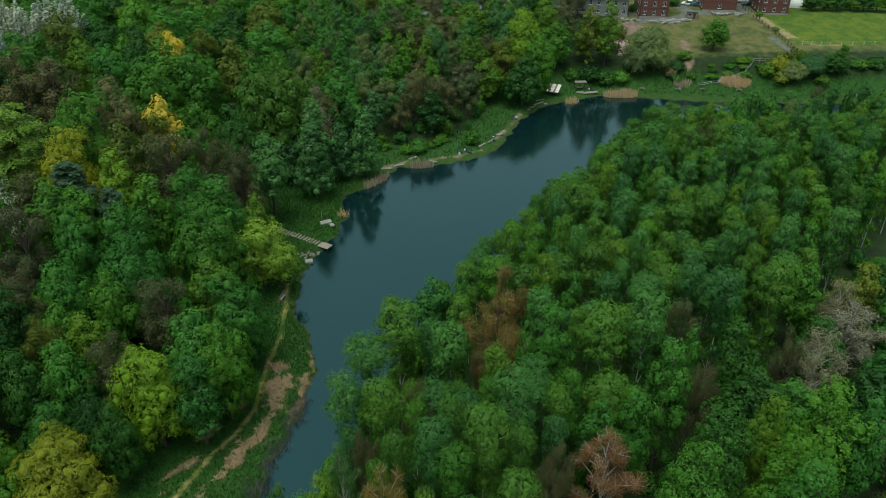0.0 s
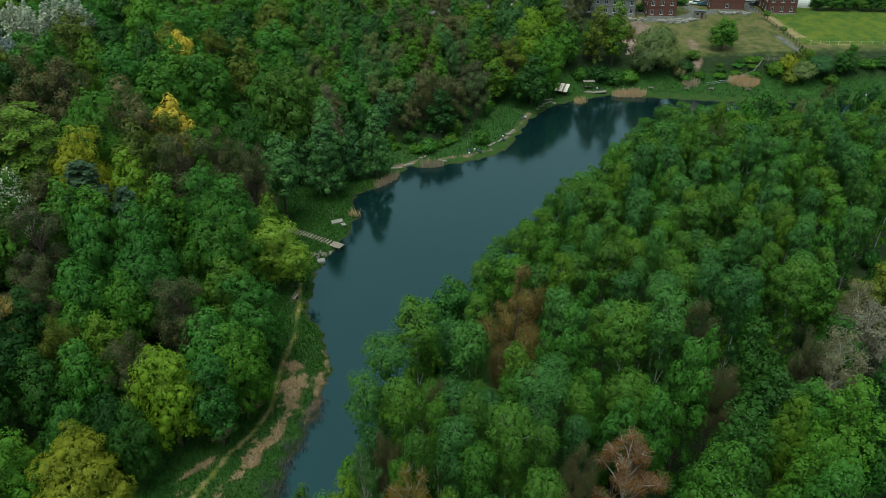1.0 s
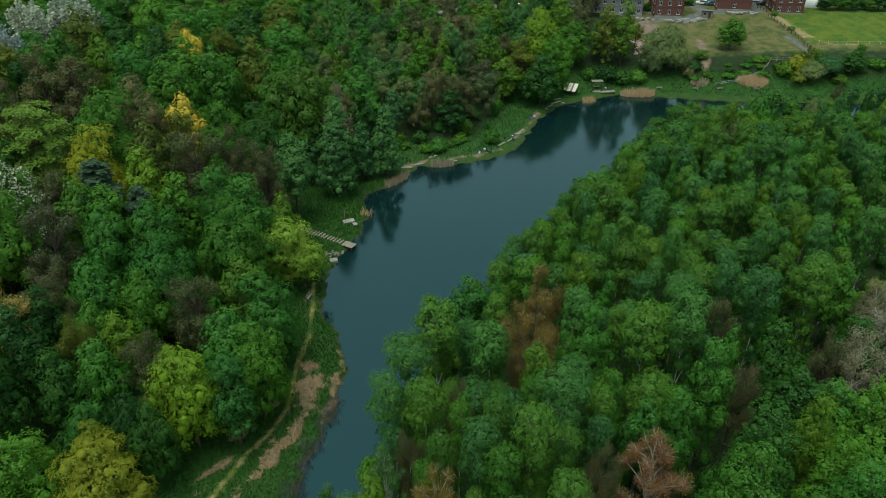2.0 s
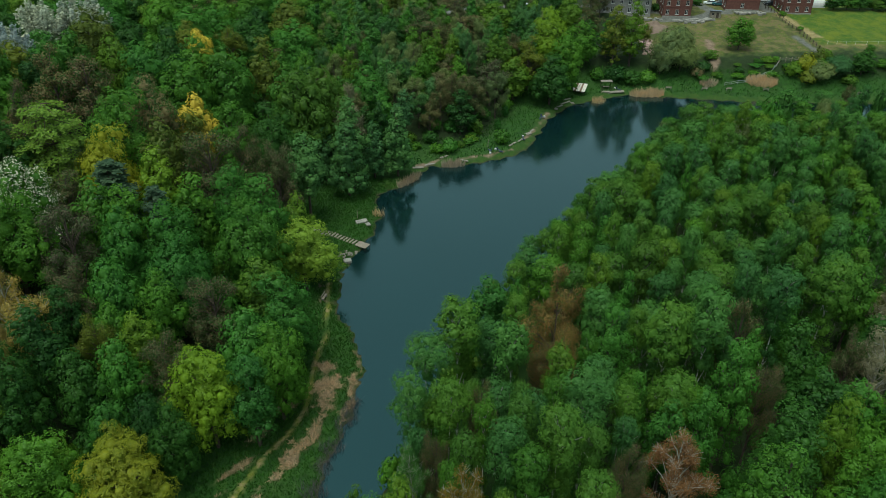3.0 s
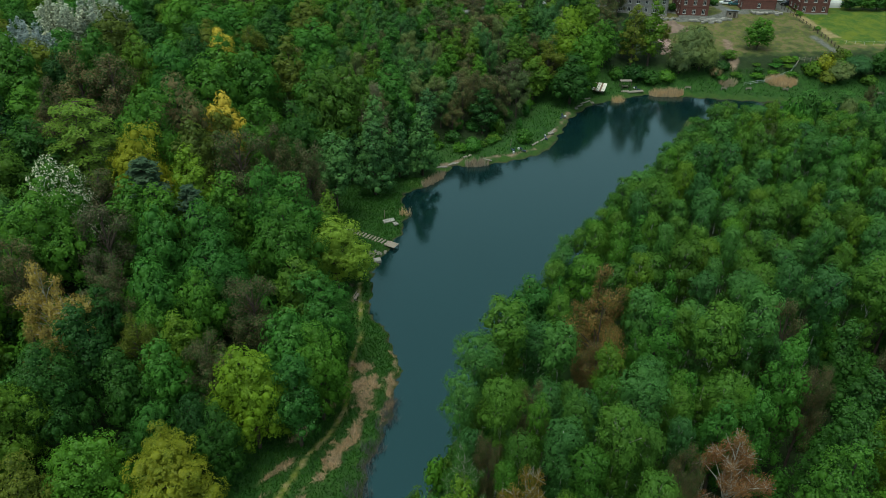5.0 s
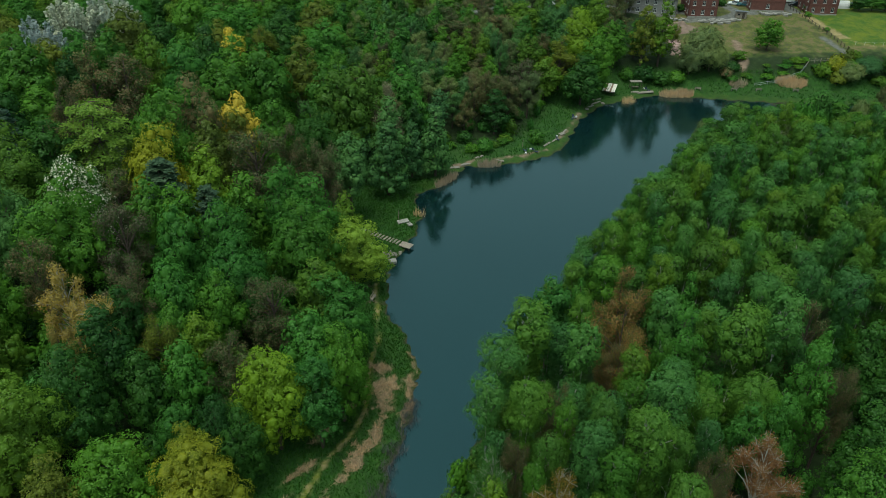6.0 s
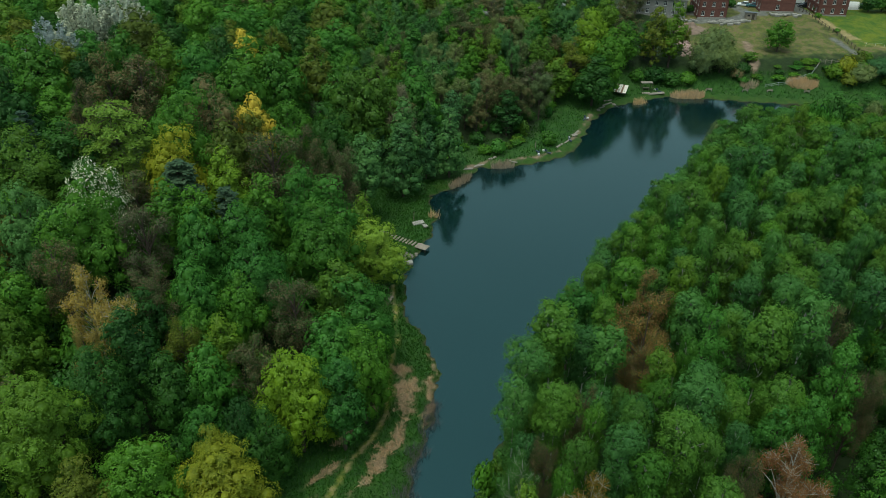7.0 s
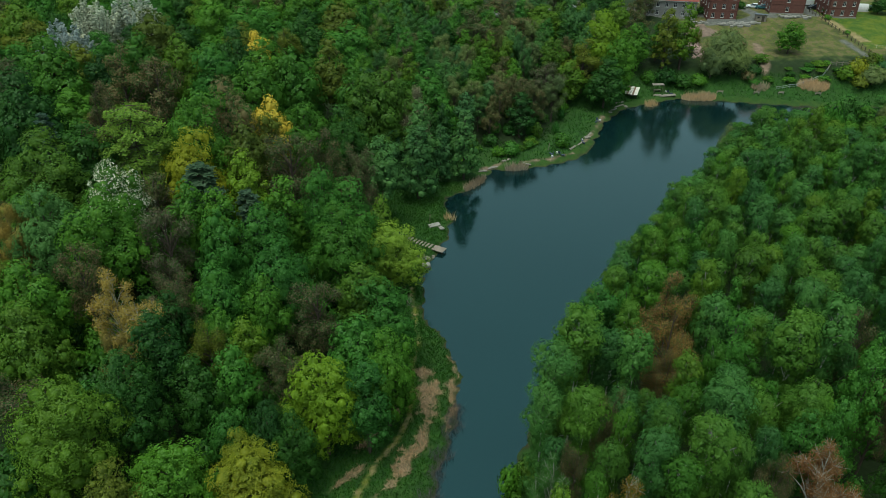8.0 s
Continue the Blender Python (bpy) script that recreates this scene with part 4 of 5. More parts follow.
def thing(name, x, y, z, turn, label, category, group=""):
    ob = new(name)
    ob.empty_display_size = 0.5
    ob.matrix_basis = pose(x, y, z, 0, 0, turn)
    return tagged(ob, label, category, group)


def block(bm, centre, size, bevel=0.0, turn=0.0, tilt=0.0):
    """A box with worn edges added to bm."""
    made = bmesh.ops.create_cube(bm, size=1.0, matrix=pose(*centre, tilt, 0, turn) @ Matrix.Diagonal((*size, 1)))
    if bevel:
        edges = {e for v in made["verts"] for e in v.link_edges}
        bmesh.ops.bevel(bm, geom=list(edges), offset=bevel, segments=1, affect="EDGES")
    return bm


def box(centre, size, bevel=0.0, turn=0.0, tilt=0.0):
    return block(bmesh.new(), centre, size, bevel, turn, tilt)


def rod(a, b, r, sides=7):
    bm = bmesh.new()
    d = Vector(b) - Vector(a)
    bmesh.ops.create_cone(bm, cap_ends=True, segments=sides, radius1=r, radius2=r * 0.9, depth=d.length,
                          matrix=Matrix.Translation((Vector(a) + Vector(b)) / 2) @ d.to_track_quat("Z", "Y").to_matrix().to_4x4())
    return bm


def lump(size, seed, rough=0.25, cuts=2):
    """An uneven stone."""
    bm = bmesh.new()
    bmesh.ops.create_icosphere(bm, subdivisions=cuts, radius=1.0)
    for v in bm.verts:
        k = 1 + rough * noise.noise(v.co * 1.4 + Vector((seed * 3.1, seed, 0)))
        v.co = Vector((v.co.x * size[0] * k, v.co.y * size[1] * k, max(-0.35, v.co.z) * size[2] * k))
    return bm


BRICK = plain("red_brick", (0.125, 0.052, 0.040), 0.9, 0.22, 1.2)
RENDER_GREY = plain("grey_plaster", (0.20, 0.195, 0.185), 0.9, 0.2, 0.7)
TILES = plain("red_roof_tiles", (0.20, 0.055, 0.045), 0.85, 0.2, 1.5)
SLATE = plain("grey_roof_felt", (0.13, 0.15, 0.17), 0.8, 0.15, 1.5)
WHITE = plain("white_paint", (0.48, 0.48, 0.46), 0.6, 0.08, 2.0)
GLASS = plain("dark_window_glass", (0.02, 0.025, 0.03), 0.12, 0.1, 1.0)
CONCRETE = plain("pale_concrete", (0.24, 0.228, 0.20), 0.9, 0.22, 2.0)
STONE = plain("pale_stone", (0.20, 0.178, 0.148), 0.9, 0.25, 2.0)
BRICK_RUBBLE = plain("brick_rubble", (0.36, 0.25, 0.21), 0.95, 0.3, 2.0)
TIMBER = plain("weathered_timber", (0.25, 0.21, 0.165), 0.85, 0.25, 3.0)
TIMBER_DARK = plain("dark_timber", (0.07, 0.055, 0.04), 0.85, 0.25, 3.0)
METAL = plain("galvanised_metal", (0.36, 0.38, 0.37), 0.5, 0.1, 3.0, 0.6)
RUBBER = plain("black_rubber", (0.02, 0.02, 0.02), 0.8, 0.1, 4.0)
CANVAS = plain("cream_canvas", (0.78, 0.72, 0.62), 0.85, 0.1, 2.0)
CANVAS_DARK = plain("brown_canvas", (0.25, 0.16, 0.10), 0.85, 0.1, 2.0)
EARTH = plain("heaped_earth", (0.17, 0.12, 0.09), 1.0, 0.25, 0.8, grain=0.05)
BLUE = plain("blue_cloth", (0.03, 0.045, 0.085), 0.8, 0.2, 4.0)
RED = plain("red_plastic", (0.45, 0.05, 0.04), 0.5, 0.1, 4.0)


def wall_panel(wide, high, holes, depth=0.22):
    """A wall in the xz plane, x from 0 to wide, with openings (x0, x1, z0, z1) whose reveals go depth into +y."""
    bm = bmesh.new()
    gx_ = sorted({0.0, wide, *[h[0] for h in holes], *[h[1] for h in holes]})
    gz_ = sorted({0.0, high, *[h[2] for h in holes], *[h[3] for h in holes]})

    def face(points):
        bm.faces.new([bm.verts.new(p) for p in points])

    for a, b in zip(gx_, gx_[1:]):
        for c, d in zip(gz_, gz_[1:]):
            mx, mz = (a + b) / 2, (c + d) / 2
            if not any(h[0] < mx < h[1] and h[2] < mz < h[3] for h in holes):
                face([(a, 0, c), (b, 0, c), (b, 0, d), (a, 0, d)])
                face([(a, depth, d), (b, depth, d), (b, depth, c), (a, depth, c)])
    for a, b, c, d in holes:
        face([(a, 0, c), (a, depth, c), (b, depth, c), (b, 0, c)])
        face([(a, 0, d), (b, 0, d), (b, depth, d), (a, depth, d)])
        face([(a, 0, c), (a, 0, d), (a, depth, d), (a, depth, c)])
        face([(b, 0, c), (b, depth, c), (b, depth, d), (b, 0, d)])
    for a, b in ((0, high),):
        face([(0, 0, b), (wide, 0, b), (wide, depth, b), (0, depth, b)])
    for x in (0, wide):
        face([(x, 0, 0), (x, depth, 0), (x, depth, high), (x, 0, high)])
    bmesh.ops.remove_doubles(bm, verts=bm.verts, dist=0.001)
    return bm


def window_in(parent, wall, a, b, c, d):
    """A window with frame, bars, sill and pane in an opening of a wall."""
    w = new("window")
    w.parent = parent
    w.matrix_basis = wall
    bm = bmesh.new()
    f = 0.07
    for centre, size in ((((a + b) / 2, 0.12, c + f / 2), (b - a, 0.08, f)), (((a + b) / 2, 0.12, d - f / 2), (b - a, 0.08, f)),
                         ((a + f / 2, 0.12, (c + d) / 2), (f, 0.08, d - c - 2 * f)), ((b - f / 2, 0.12, (c + d) / 2), (f, 0.08, d - c - 2 * f)),
                         (((a + b) / 2, 0.12, (c + d) / 2), (f, 0.07, d - c - 2 * f)), (((a + b) / 2, 0.118, c + (d - c) * 0.68), (b - a - 2 * f, 0.07, f))):
        block(bm, centre, size)
    me_ = bpy.data.meshes.new("frame")
    bm.to_mesh(me_)
    bm.free()
    me_.materials.append(WHITE)
    # the window object itself carries no mesh: frame, sill and pane are its pieces
    for nm, data in (("window_frame", me_),):
        o_ = new(nm, data)
        o_.parent = w
    part("pane", box(((a + b) / 2, 0.14, (c + d) / 2), (b - a - f, 0.02, d - c - f)), GLASS, w)
    part("window_sill", box(((a + b) / 2, -0.04, c - 0.05), (b - a + 0.2, 0.2, 0.08), 0.01), WHITE, w)
    return w


def house(name, label, x, y, z, turn, wide, deep, storeys, mat, roof, front, side, eave=0.4, storey=2.75, first=0.9):
    """A house whose front-left corner stands at (x, y): front along its own x, with window columns on the front and the left side."""
    ob = thing(name, x, y, z, turn, label, "house", "houses beyond the field")
    high = storeys * storey + 0.6
    rows = [first + i * storey for i in range(storeys)]
    for nm, length, columns, m_ in (("front_wall", wide, front, Matrix.Identity(4)),
                                    ("left_wall", deep, side, pose(0, deep, 0, 0, 0, -90)),
                                    ("right_wall", deep, 0, pose(wide, 0, 0, 0, 0, 90)),
                                    ("back_wall", wide, 0, pose(wide, deep, 0, 0, 0, 180))):
        holes = []
        for i in range(columns):
            c = length * (i + 0.5) / columns
            holes += [(c - 0.5, c + 0.5, r, r + 1.45) for r in rows]
        o_ = part(nm, wall_panel(length, high, holes), mat, ob)
        o_.matrix_basis = m_
        for h in holes:
            window_in(o_, Matrix.Identity(4), *h)
        for i in range(1, storeys):
            band = part("string_course", box((length / 2, -0.03, rows[i] - 0.55), (length - 0.04, 0.1, 0.16), 0.01), mat, o_)
            band.matrix_basis = Matrix.Identity(4)
    rise = deep * 0.42
    bm = bmesh.new()
    e, t_ = eave, 0.22
    for s in (0, 1):
        ya, yb = (-e, deep / 2) if s == 0 else (deep + e, deep / 2)
        za, zb = high - e * rise / (deep / 2), high + rise
        p_ = [(-e, ya, za), (wide + e, ya, za), (wide + e, yb, zb), (-e, yb, zb)]
        vs = [bm.verts.new(q) for q in p_] + [bm.verts.new((q[0], q[1], q[2] + t_)) for q in p_]
        for f in ((0, 1, 2, 3), (4, 5, 6, 7), (0, 1, 5, 4), (1, 2, 6, 5), (2, 3, 7, 6), (3, 0, 4, 7)):
            bm.faces.new([vs[i] for i in f])
    bmesh.ops.recalc_face_normals(bm, faces=bm.faces)
    part("roof", bm, roof, ob)
    for nm, xx in (("gable", 0.0), ("gable", wide - 0.2)):
        bm = bmesh.new()
        vs = [bm.verts.new(q) for q in ((xx, 0, high), (xx, deep, high), (xx, deep / 2, high + rise), (xx + 0.2, 0, high), (xx + 0.2, deep, high), (xx + 0.2, deep / 2, high + rise))]
        for f in ((0, 1, 2), (3, 5, 4), (0, 3, 4, 1), (1, 4, 5, 2), (2, 5, 3, 0)):
            bm.faces.new([vs[i] for i in f])
        part(nm, bm, mat, ob)
    part("gutter", rod((-e, -e - 0.06, high - 0.3), (wide + e, -e - 0.06, high - 0.3), 0.07), METAL, ob)
    part("plinth", box((wide / 2, -0.05, -0.3), (wide + 0.1, 0.16, 1.4), 0.02), CONCRETE, ob)
    return ob


house("plaster_house", "grey plastered house with red tiled roof", 40.6, 242.6, height_at(50, 241), -11, 18.5, 10, 2, RENDER_GREY, TILES, 7, 3, storey=2.5, first=0.8)
house("brick_house", "red brick house with white-framed windows", 62.2, 237.6, height_at(66, 240), -4, 8.8, 12, 3, BRICK, TILES, 3, 4)
house("brick_house", "red brick house with plain gable wall", 83.6, 242.8, height_at(88, 246), -6, 10.4, 14, 3, BRICK, TILES, 1, 5)
house("brick_house", "red brick house beside the meadow", 101.0, 240.4, height_at(105, 243), -4, 9.0, 12, 3, BRICK, TILES, 3, 4)


def car(name, label, x, y, turn, paint, length=4.3, high=1.45, van=False):
    ob = thing(name, x, y, height_at(x, y) + 0.03, turn, label, "car", "parked vehicles")
    half = 0.86
    low = [(-length / 2, 0.35), (-length / 2, 0.82), (-length * 0.46, 0.92), (length * 0.24, 0.92), (length * 0.47, 0.78), (length / 2, 0.5), (length / 2, 0.32)]
    if van:
        low = [(-length / 2, 0.35), (-length / 2, high - 0.1), (-length * 0.48, high), (length * 0.26, high), (length * 0.40, 1.05), (length * 0.49, 0.9), (length / 2, 0.4)]
    bm = bmesh.new()
    loops = [[bm.verts.new((px, s * half, pz)) for px, pz in low] for s in (-1, 1)]
    bm.faces.new(loops[0]), bm.faces.new(loops[1][::-1])
    for i in range(len(low)):
        j = (i + 1) % len(low)
        bm.faces.new((loops[0][i], loops[1][i], loops[1][j], loops[0][j]))
    bmesh.ops.recalc_face_normals(bm, faces=bm.faces)
    bmesh.ops.bevel(bm, geom=list(bm.edges), offset=0.06, segments=2, affect="EDGES")
    body = part("body", bm, paint, ob)
    if not van:
        bm = bmesh.new()
        cab = [(-length * 0.42, 0.9, 0.80), (-length * 0.30, high, 0.64), (length * 0.02, high, 0.64), (length * 0.22, 0.9, 0.80)]
        loops = [[bm.verts.new((px, s * w, pz)) for px, pz, w in cab] for s in (-1, 1)]
        bm.faces.new(loops[0]), bm.faces.new(loops[1][::-1])
        for i in range(4):
            j = (i + 1) % 4
            bm.faces.new((loops[0][i], loops[1][i], loops[1][j], loops[0][j]))
        bmesh.ops.recalc_face_normals(bm, faces=bm.faces)
        part("windows", bm, GLASS, ob)
        part("roof", box((-length * 0.14, 0, high + 0.01), (length * 0.33, 1.26, 0.06), 0.02), paint, ob)
    else:
        part("windscreen", box((length * 0.335, 0, (high + 1.05) / 2), (0.05, 1.5, 0.8), 0.01, 0, 0), GLASS, ob).matrix_basis = Matrix.Identity(4)
        for s in (-1, 1):
            part("side_window", box((length * 0.22, s * (half + 0.005), high - 0.45), (0.8, 0.02, 0.5), 0.0), GLASS, ob)
    for wx in (-length * 0.31, length * 0.31):
        for s in (-1, 1):
            wheel = new("wheel")
            wheel.parent = ob
            part("tyre", rod((wx, s * 0.70, 0.31), (wx, s * 0.90, 0.31), 0.31, 14), RUBBER, wheel)
            part("rim", rod((wx, s * 0.88, 0.31), (wx, s * 0.915, 0.31), 0.19, 10), METAL, wheel)
    for s in (-1, 1):
        part("headlight", box((length / 2 - 0.04, s * 0.62, 0.66), (0.08, 0.3, 0.14), 0.02), WHITE, ob)
        part("tail_light", box((-length / 2 + 0.01, s * 0.68, 0.72), (0.05, 0.2, 0.2), 0.02), RED, ob)
    return ob


WHITE_PAINT = plain("white_car_paint", (0.75, 0.77, 0.78), 0.25, 0.03, 1.0)
BLACK_PAINT = plain("black_car_paint", (0.02, 0.022, 0.025), 0.25, 0.05, 1.0)
TEAL_PAINT = plain("teal_car_paint", (0.04, 0.12, 0.14), 0.25, 0.05, 1.0)
car("car", "white hatchback parked by the brick house", 81.4, 251.4, 160, WHITE_PAINT)
car("car", "dark teal car parked beside the white one", 83.6, 249.2, 160, TEAL_PAINT)
car("van", "white delivery van on the gravel yard", 100.0, 255.0, 172, WHITE_PAINT, 5.2, 2.1, True)
car("car", "black car behind the field fence", 101.2, 250.6, 175, BLACK_PAINT)
car("van", "white van on the lane behind trees", 22.8, 248.6, 178, WHITE_PAINT, 5.4, 2.2, True)
car("car", "dark car by the white tent", 119.2, 249.4, 170, BLACK_PAINT)


def tent(x, y):
    ob = thing("tent", x, y, height_at(x, y), -8, "white arched tarpaulin tent beside brick house", "tent")
    bm = bmesh.new()
    n = 9
    rows = []
    for k in (-2.1, 2.1):
        for r in (1.75, 1.69):
            rows.append([bm.verts.new((k, r * math.cos(math.pi * i / n), max(0, 1.25 * r * math.sin(math.pi * i / n)))) for i in range(n + 1)])
    for a, b in ((0, 2), (3, 1), (1, 0), (2, 3)):
        for i in range(n):
            bm.faces.new((rows[a][i], rows[a][i + 1], rows[b][i + 1], rows[b][i]))
    bmesh.ops.recalc_face_normals(bm, faces=bm.faces)
    part("cover", bm, WHITE, ob)
    for k in (-2.05, 0, 2.05):
        for i in range(n):
            p0, p1 = [(k, 1.66 * math.cos(math.pi * j / n), 1.25 * 1.66 * math.sin(math.pi * j / n)) for j in (i, i + 1)]
            if k:
                continue
            part("hoop", rod(p0, p1, 0.025, 5), METAL, ob)
    part("skirt", box((0, 0, 0.45), (4.0, 3.1, 0.9), 0.1), TEAL_PAINT, ob)


tent(115.9, 249.2)


def shed(x, y):
    ob = thing("garden_shed", x, y, height_at(x, y) - 0.05, -12, "small timber shed with grey felt roof", "shed")
    part("wall", box((0, 0, 0.95), (3.2, 2.2, 1.9), 0.03), TIMBER, ob)
    part("roof", box((0, -0.1, 2.05), (3.8, 2.9, 0.12), 0.02, 0, -8), SLATE, ob)
    part("door", box((0.6, -1.12, 0.85), (0.8, 0.05, 1.6), 0.01), TIMBER_DARK, ob)
    part("window", box((-0.8, -1.12, 1.2), (0.7, 0.05, 0.5), 0.01), GLASS, ob)


shed(78.8, 237.4)


def slab_row(a, b, count, label):
    """A row of stacked pale slabs and rubble along a line."""
    ob = thing("slab_stack", a[0], a[1], height_at(*a), 0, label, "slab stack", "stacked slabs by the houses")
    for i in range(count):
        k = (i + rng.random()) / count
        x, y = (b[0] - a[0]) * k + rng.normal(0, 0.3), (b[1] - a[1]) * k + rng.normal(0, 0.35)
        z = height_at(a[0] + x, a[1] + y) - height_at(*a)
        part("slab", box((x, y, z + rng.uniform(0.15, 0.45)), (rng.uniform(0.7, 1.7), rng.uniform(0.5, 1.0), rng.uniform(0.35, 0.7)), 0.04, rng.uniform(-25, 25), rng.uniform(-6, 6)),
             CONCRETE, ob)


slab_row((65.0, 234.4), (77.5, 235.0), 26, "long heap of pale concrete slabs")
slab_row((68.5, 233.2), (74.0, 233.4), 10, "short heap of pale concrete slabs")
slab_row((85.6, 239.6), (95.0, 239.0), 18, "low row of stacked pale stone blocks")
slab_row((56.0, 236.0), (61.2, 235.6), 8, "few pale slabs beside plaster house")


def heap(name, x, y, size, mat, label, category):
    bm = bmesh.new()
    bmesh.ops.create_grid(bm, x_segments=22, y_segments=22, size=1.0)
    for v in bm.verts:
        r = math.hypot(v.co.x, v.co.y)
        k = max(0.0, 1 - r) ** 0.8 * (1 + 0.5 * noise.noise(v.co * 2.3)) + 0.06 * noise.noise(v.co * 7)
        v.co = Vector((v.co.x * size[0], v.co.y * size[1], 0))
        v.co.z = height_at(x + v.co.x, y + v.co.y) - height_at(x, y) - 0.12 + size[2] * k
    for f in bm.faces:
        f.smooth = True
    me_ = bpy.data.meshes.new(name)
    bm.to_mesh(me_)
    bm.free()
    me_.materials.append(mat)
    ob = new(name, me_)
    ob.location = (x, y, height_at(x, y))
    return tagged(ob, label, category)


heap("earth_mound", 57.4, 229.0, (4.6, 4.2, 2.3), EARTH, "rounded mound of bare brown earth", "mound")


def stone_heap(x0, y0, x1, y1, count, mat, label, sizes=(0.2, 0.5), spread=0.8):
    ob = thing("rubble_heap", x0, y0, height_at(x0, y0), 0, label, "rubble", "rubble heaps")
    for i in range(count):
        k = rng.random()
        x, y = (x1 - x0) * k + rng.normal(0, spread), (y1 - y0) * k + rng.normal(0, spread)
        s = rng.uniform(*sizes)
        o_ = part("stone", lump((s, s * rng.uniform(0.7, 1.1), s * rng.uniform(0.5, 0.9)), i, 0.5, 1), mat, ob)
        o_.location = (x, y, height_at(x0 + x, y0 + y) - height_at(x0, y0) + s * 0.15)
        o_.rotation_euler = (0, 0, rng.uniform(0, 6.28))


stone_heap(52.8, 222.5, 53.6, 211.0, 70, BRICK_RUBBLE, "slope strewn with pale brick rubble", (0.3, 0.75), 1.0)
stone_heap(-25.2, 111.6, -22.8, 113.8, 24, STONE, "pale broken stones at the water's edge", (0.14, 0.36), 0.45)


def fence(points, label, gap, mat, rails, post=(0.12, 1.3), name="fence", thick=0.05):
    """A post-and-rail fence along a line of places."""
    ob = thing(name, points[0][0], points[0][1], 0, 0, label, "fence", "field fences")
    ox, oy = points[0]
    marks = []
    for (ax, ay), (bx, by) in zip(points, points[1:]):
        n = max(1, round(math.hypot(bx - ax, by - ay) / gap))
        marks += [(ax + (bx - ax) * i / n, ay + (by - ay) * i / n) for i in range(n)]
    marks.append(points[-1])
    spots = [(x - ox, y - oy, height_at(x, y)) for x, y in marks]
    for x, y, z in spots:
        part("post", box((x, y, z + post[1] / 2 - 0.15), (post[0], post[0], post[1] + 0.3), 0.015, rng.uniform(-8, 8)), mat, ob)
    for a, b in zip(spots, spots[1:]):
        for h in rails:
            part("rail", rod((a[0], a[1] - 0.07, a[2] + h), (b[0], b[1] - 0.07, b[2] + h), thick, 6), mat, ob)


fence([(97.8, 246.0), (99.4, 230.2), (100.9, 222.0), (102.4, 211.5)], "dark timber post and rail fence", 1.9, TIMBER_DARK, (0.55, 1.05), (0.16, 1.35))
fence([(94.8, 205.8), (87.6, 204.9), (86.4, 203.2)], "weathered grey timber fence", 1.8, TIMBER, (0.5, 1.0), (0.14, 1.25))
fence([(86.4, 203.2), (84.0, 200.6), (78.0, 198.2), (70.6, 197.4)], "pale metal railing beside the shore path", 1.9, METAL, (0.45, 0.95), (0.1, 1.05), "railing")
fence([(106, 216.8), (114, 216.4), (124, 216.6), (131, 217.5)], "thin white stakes with pasture wire", 3.0, WHITE, (0.9,), (0.07, 1.0), "pasture_fence", 0.012)


def canopy(x, y, turn):
    ob = thing("striped_shelter", x, y, height_at(x, y) - 0.05, turn, "small shelter with striped cream canvas roof", "shelter")
    for px in (-1.2, 1.2):
        for py in (-0.9, 0.9):
            part("post", rod((px, py, -0.3), (px, py, 1.75 if py < 0 else 2.15), 0.06), TIMBER_DARK, ob)
    for i in range(7):
        part("roof_strip", box((-1.44 + 0.48 * i, 0, 2.0), (0.47, 3.3, 0.05), 0.01, 0, 22), CANVAS_DARK if i % 3 == 1 else CANVAS, ob)
    part("back_wall", box((0, 0.92, 0.9), (2.4, 0.06, 1.7), 0.01), TIMBER_DARK, ob)
    part("bench", box((0, 0.5, 0.45), (2.0, 0.4, 0.06), 0.01), TIMBER, ob)


canopy(30.2, 193.9, -24)


def pavilion(x, y):
    ob = thing("open_shelter", x, y, height_at(x, y) - 0.05, 4, "open timber shelter with flat grey roof", "shelter")
    for px in (-1.4, 1.4):
        for py in (-0.8, 0.8):
            part("post", rod((px, py, -0.3), (px, py, 2.2), 0.07), TIMBER_DARK, ob)
    part("roof", box((0, 0, 2.27), (3.2, 1.3, 0.12), 0.03, 0, 4), STONE, ob)
    part("tabletop", box((0, 0, 0.74), (1.8, 0.7, 0.06), 0.01), TIMBER, ob)
    for px in (-0.7, 0.7):
        part("table_leg", box((px, 0, 0.3), (0.1, 0.5, 0.85), 0.01), TIMBER_DARK, ob)


pavilion(38.0, 197.4)


def bench(x, y, turn, mat, label):
    ob = thing("bench", x, y, height_at(x, y), turn, label, "bench", "benches by the lake")
    for i in range(3):
        part("seat_slat", box((0, -0.15 + 0.15 * i, 0.45), (1.6, 0.13, 0.05), 0.01), mat, ob)
    for i in range(2):
        part("back_slat", box((0, 0.26, 0.65 + 0.17 * i), (1.6, 0.05, 0.13), 0.01), mat, ob)
    for s in (-0.65, 0.65):
        part("leg", box((s, 0.05, 0.2), (0.09, 0.45, 0.5), 0.01), CONCRETE, ob)
    return ob


for bx, by, bt in ((55.2, 197.0, 170), (64.7, 195.8, 175), (71.4, 195.8, 185), (81.4, 195.4, 180)):
    bench(bx, by, bt, TIMBER, "weathered slatted bench facing the water")
bench(-26.3, 98.6, 75, TIMBER, "weathered timber bench on the west bank")
bench(106.0, 192.6, 180, TIMBER, "weathered slatted bench near the inlet")


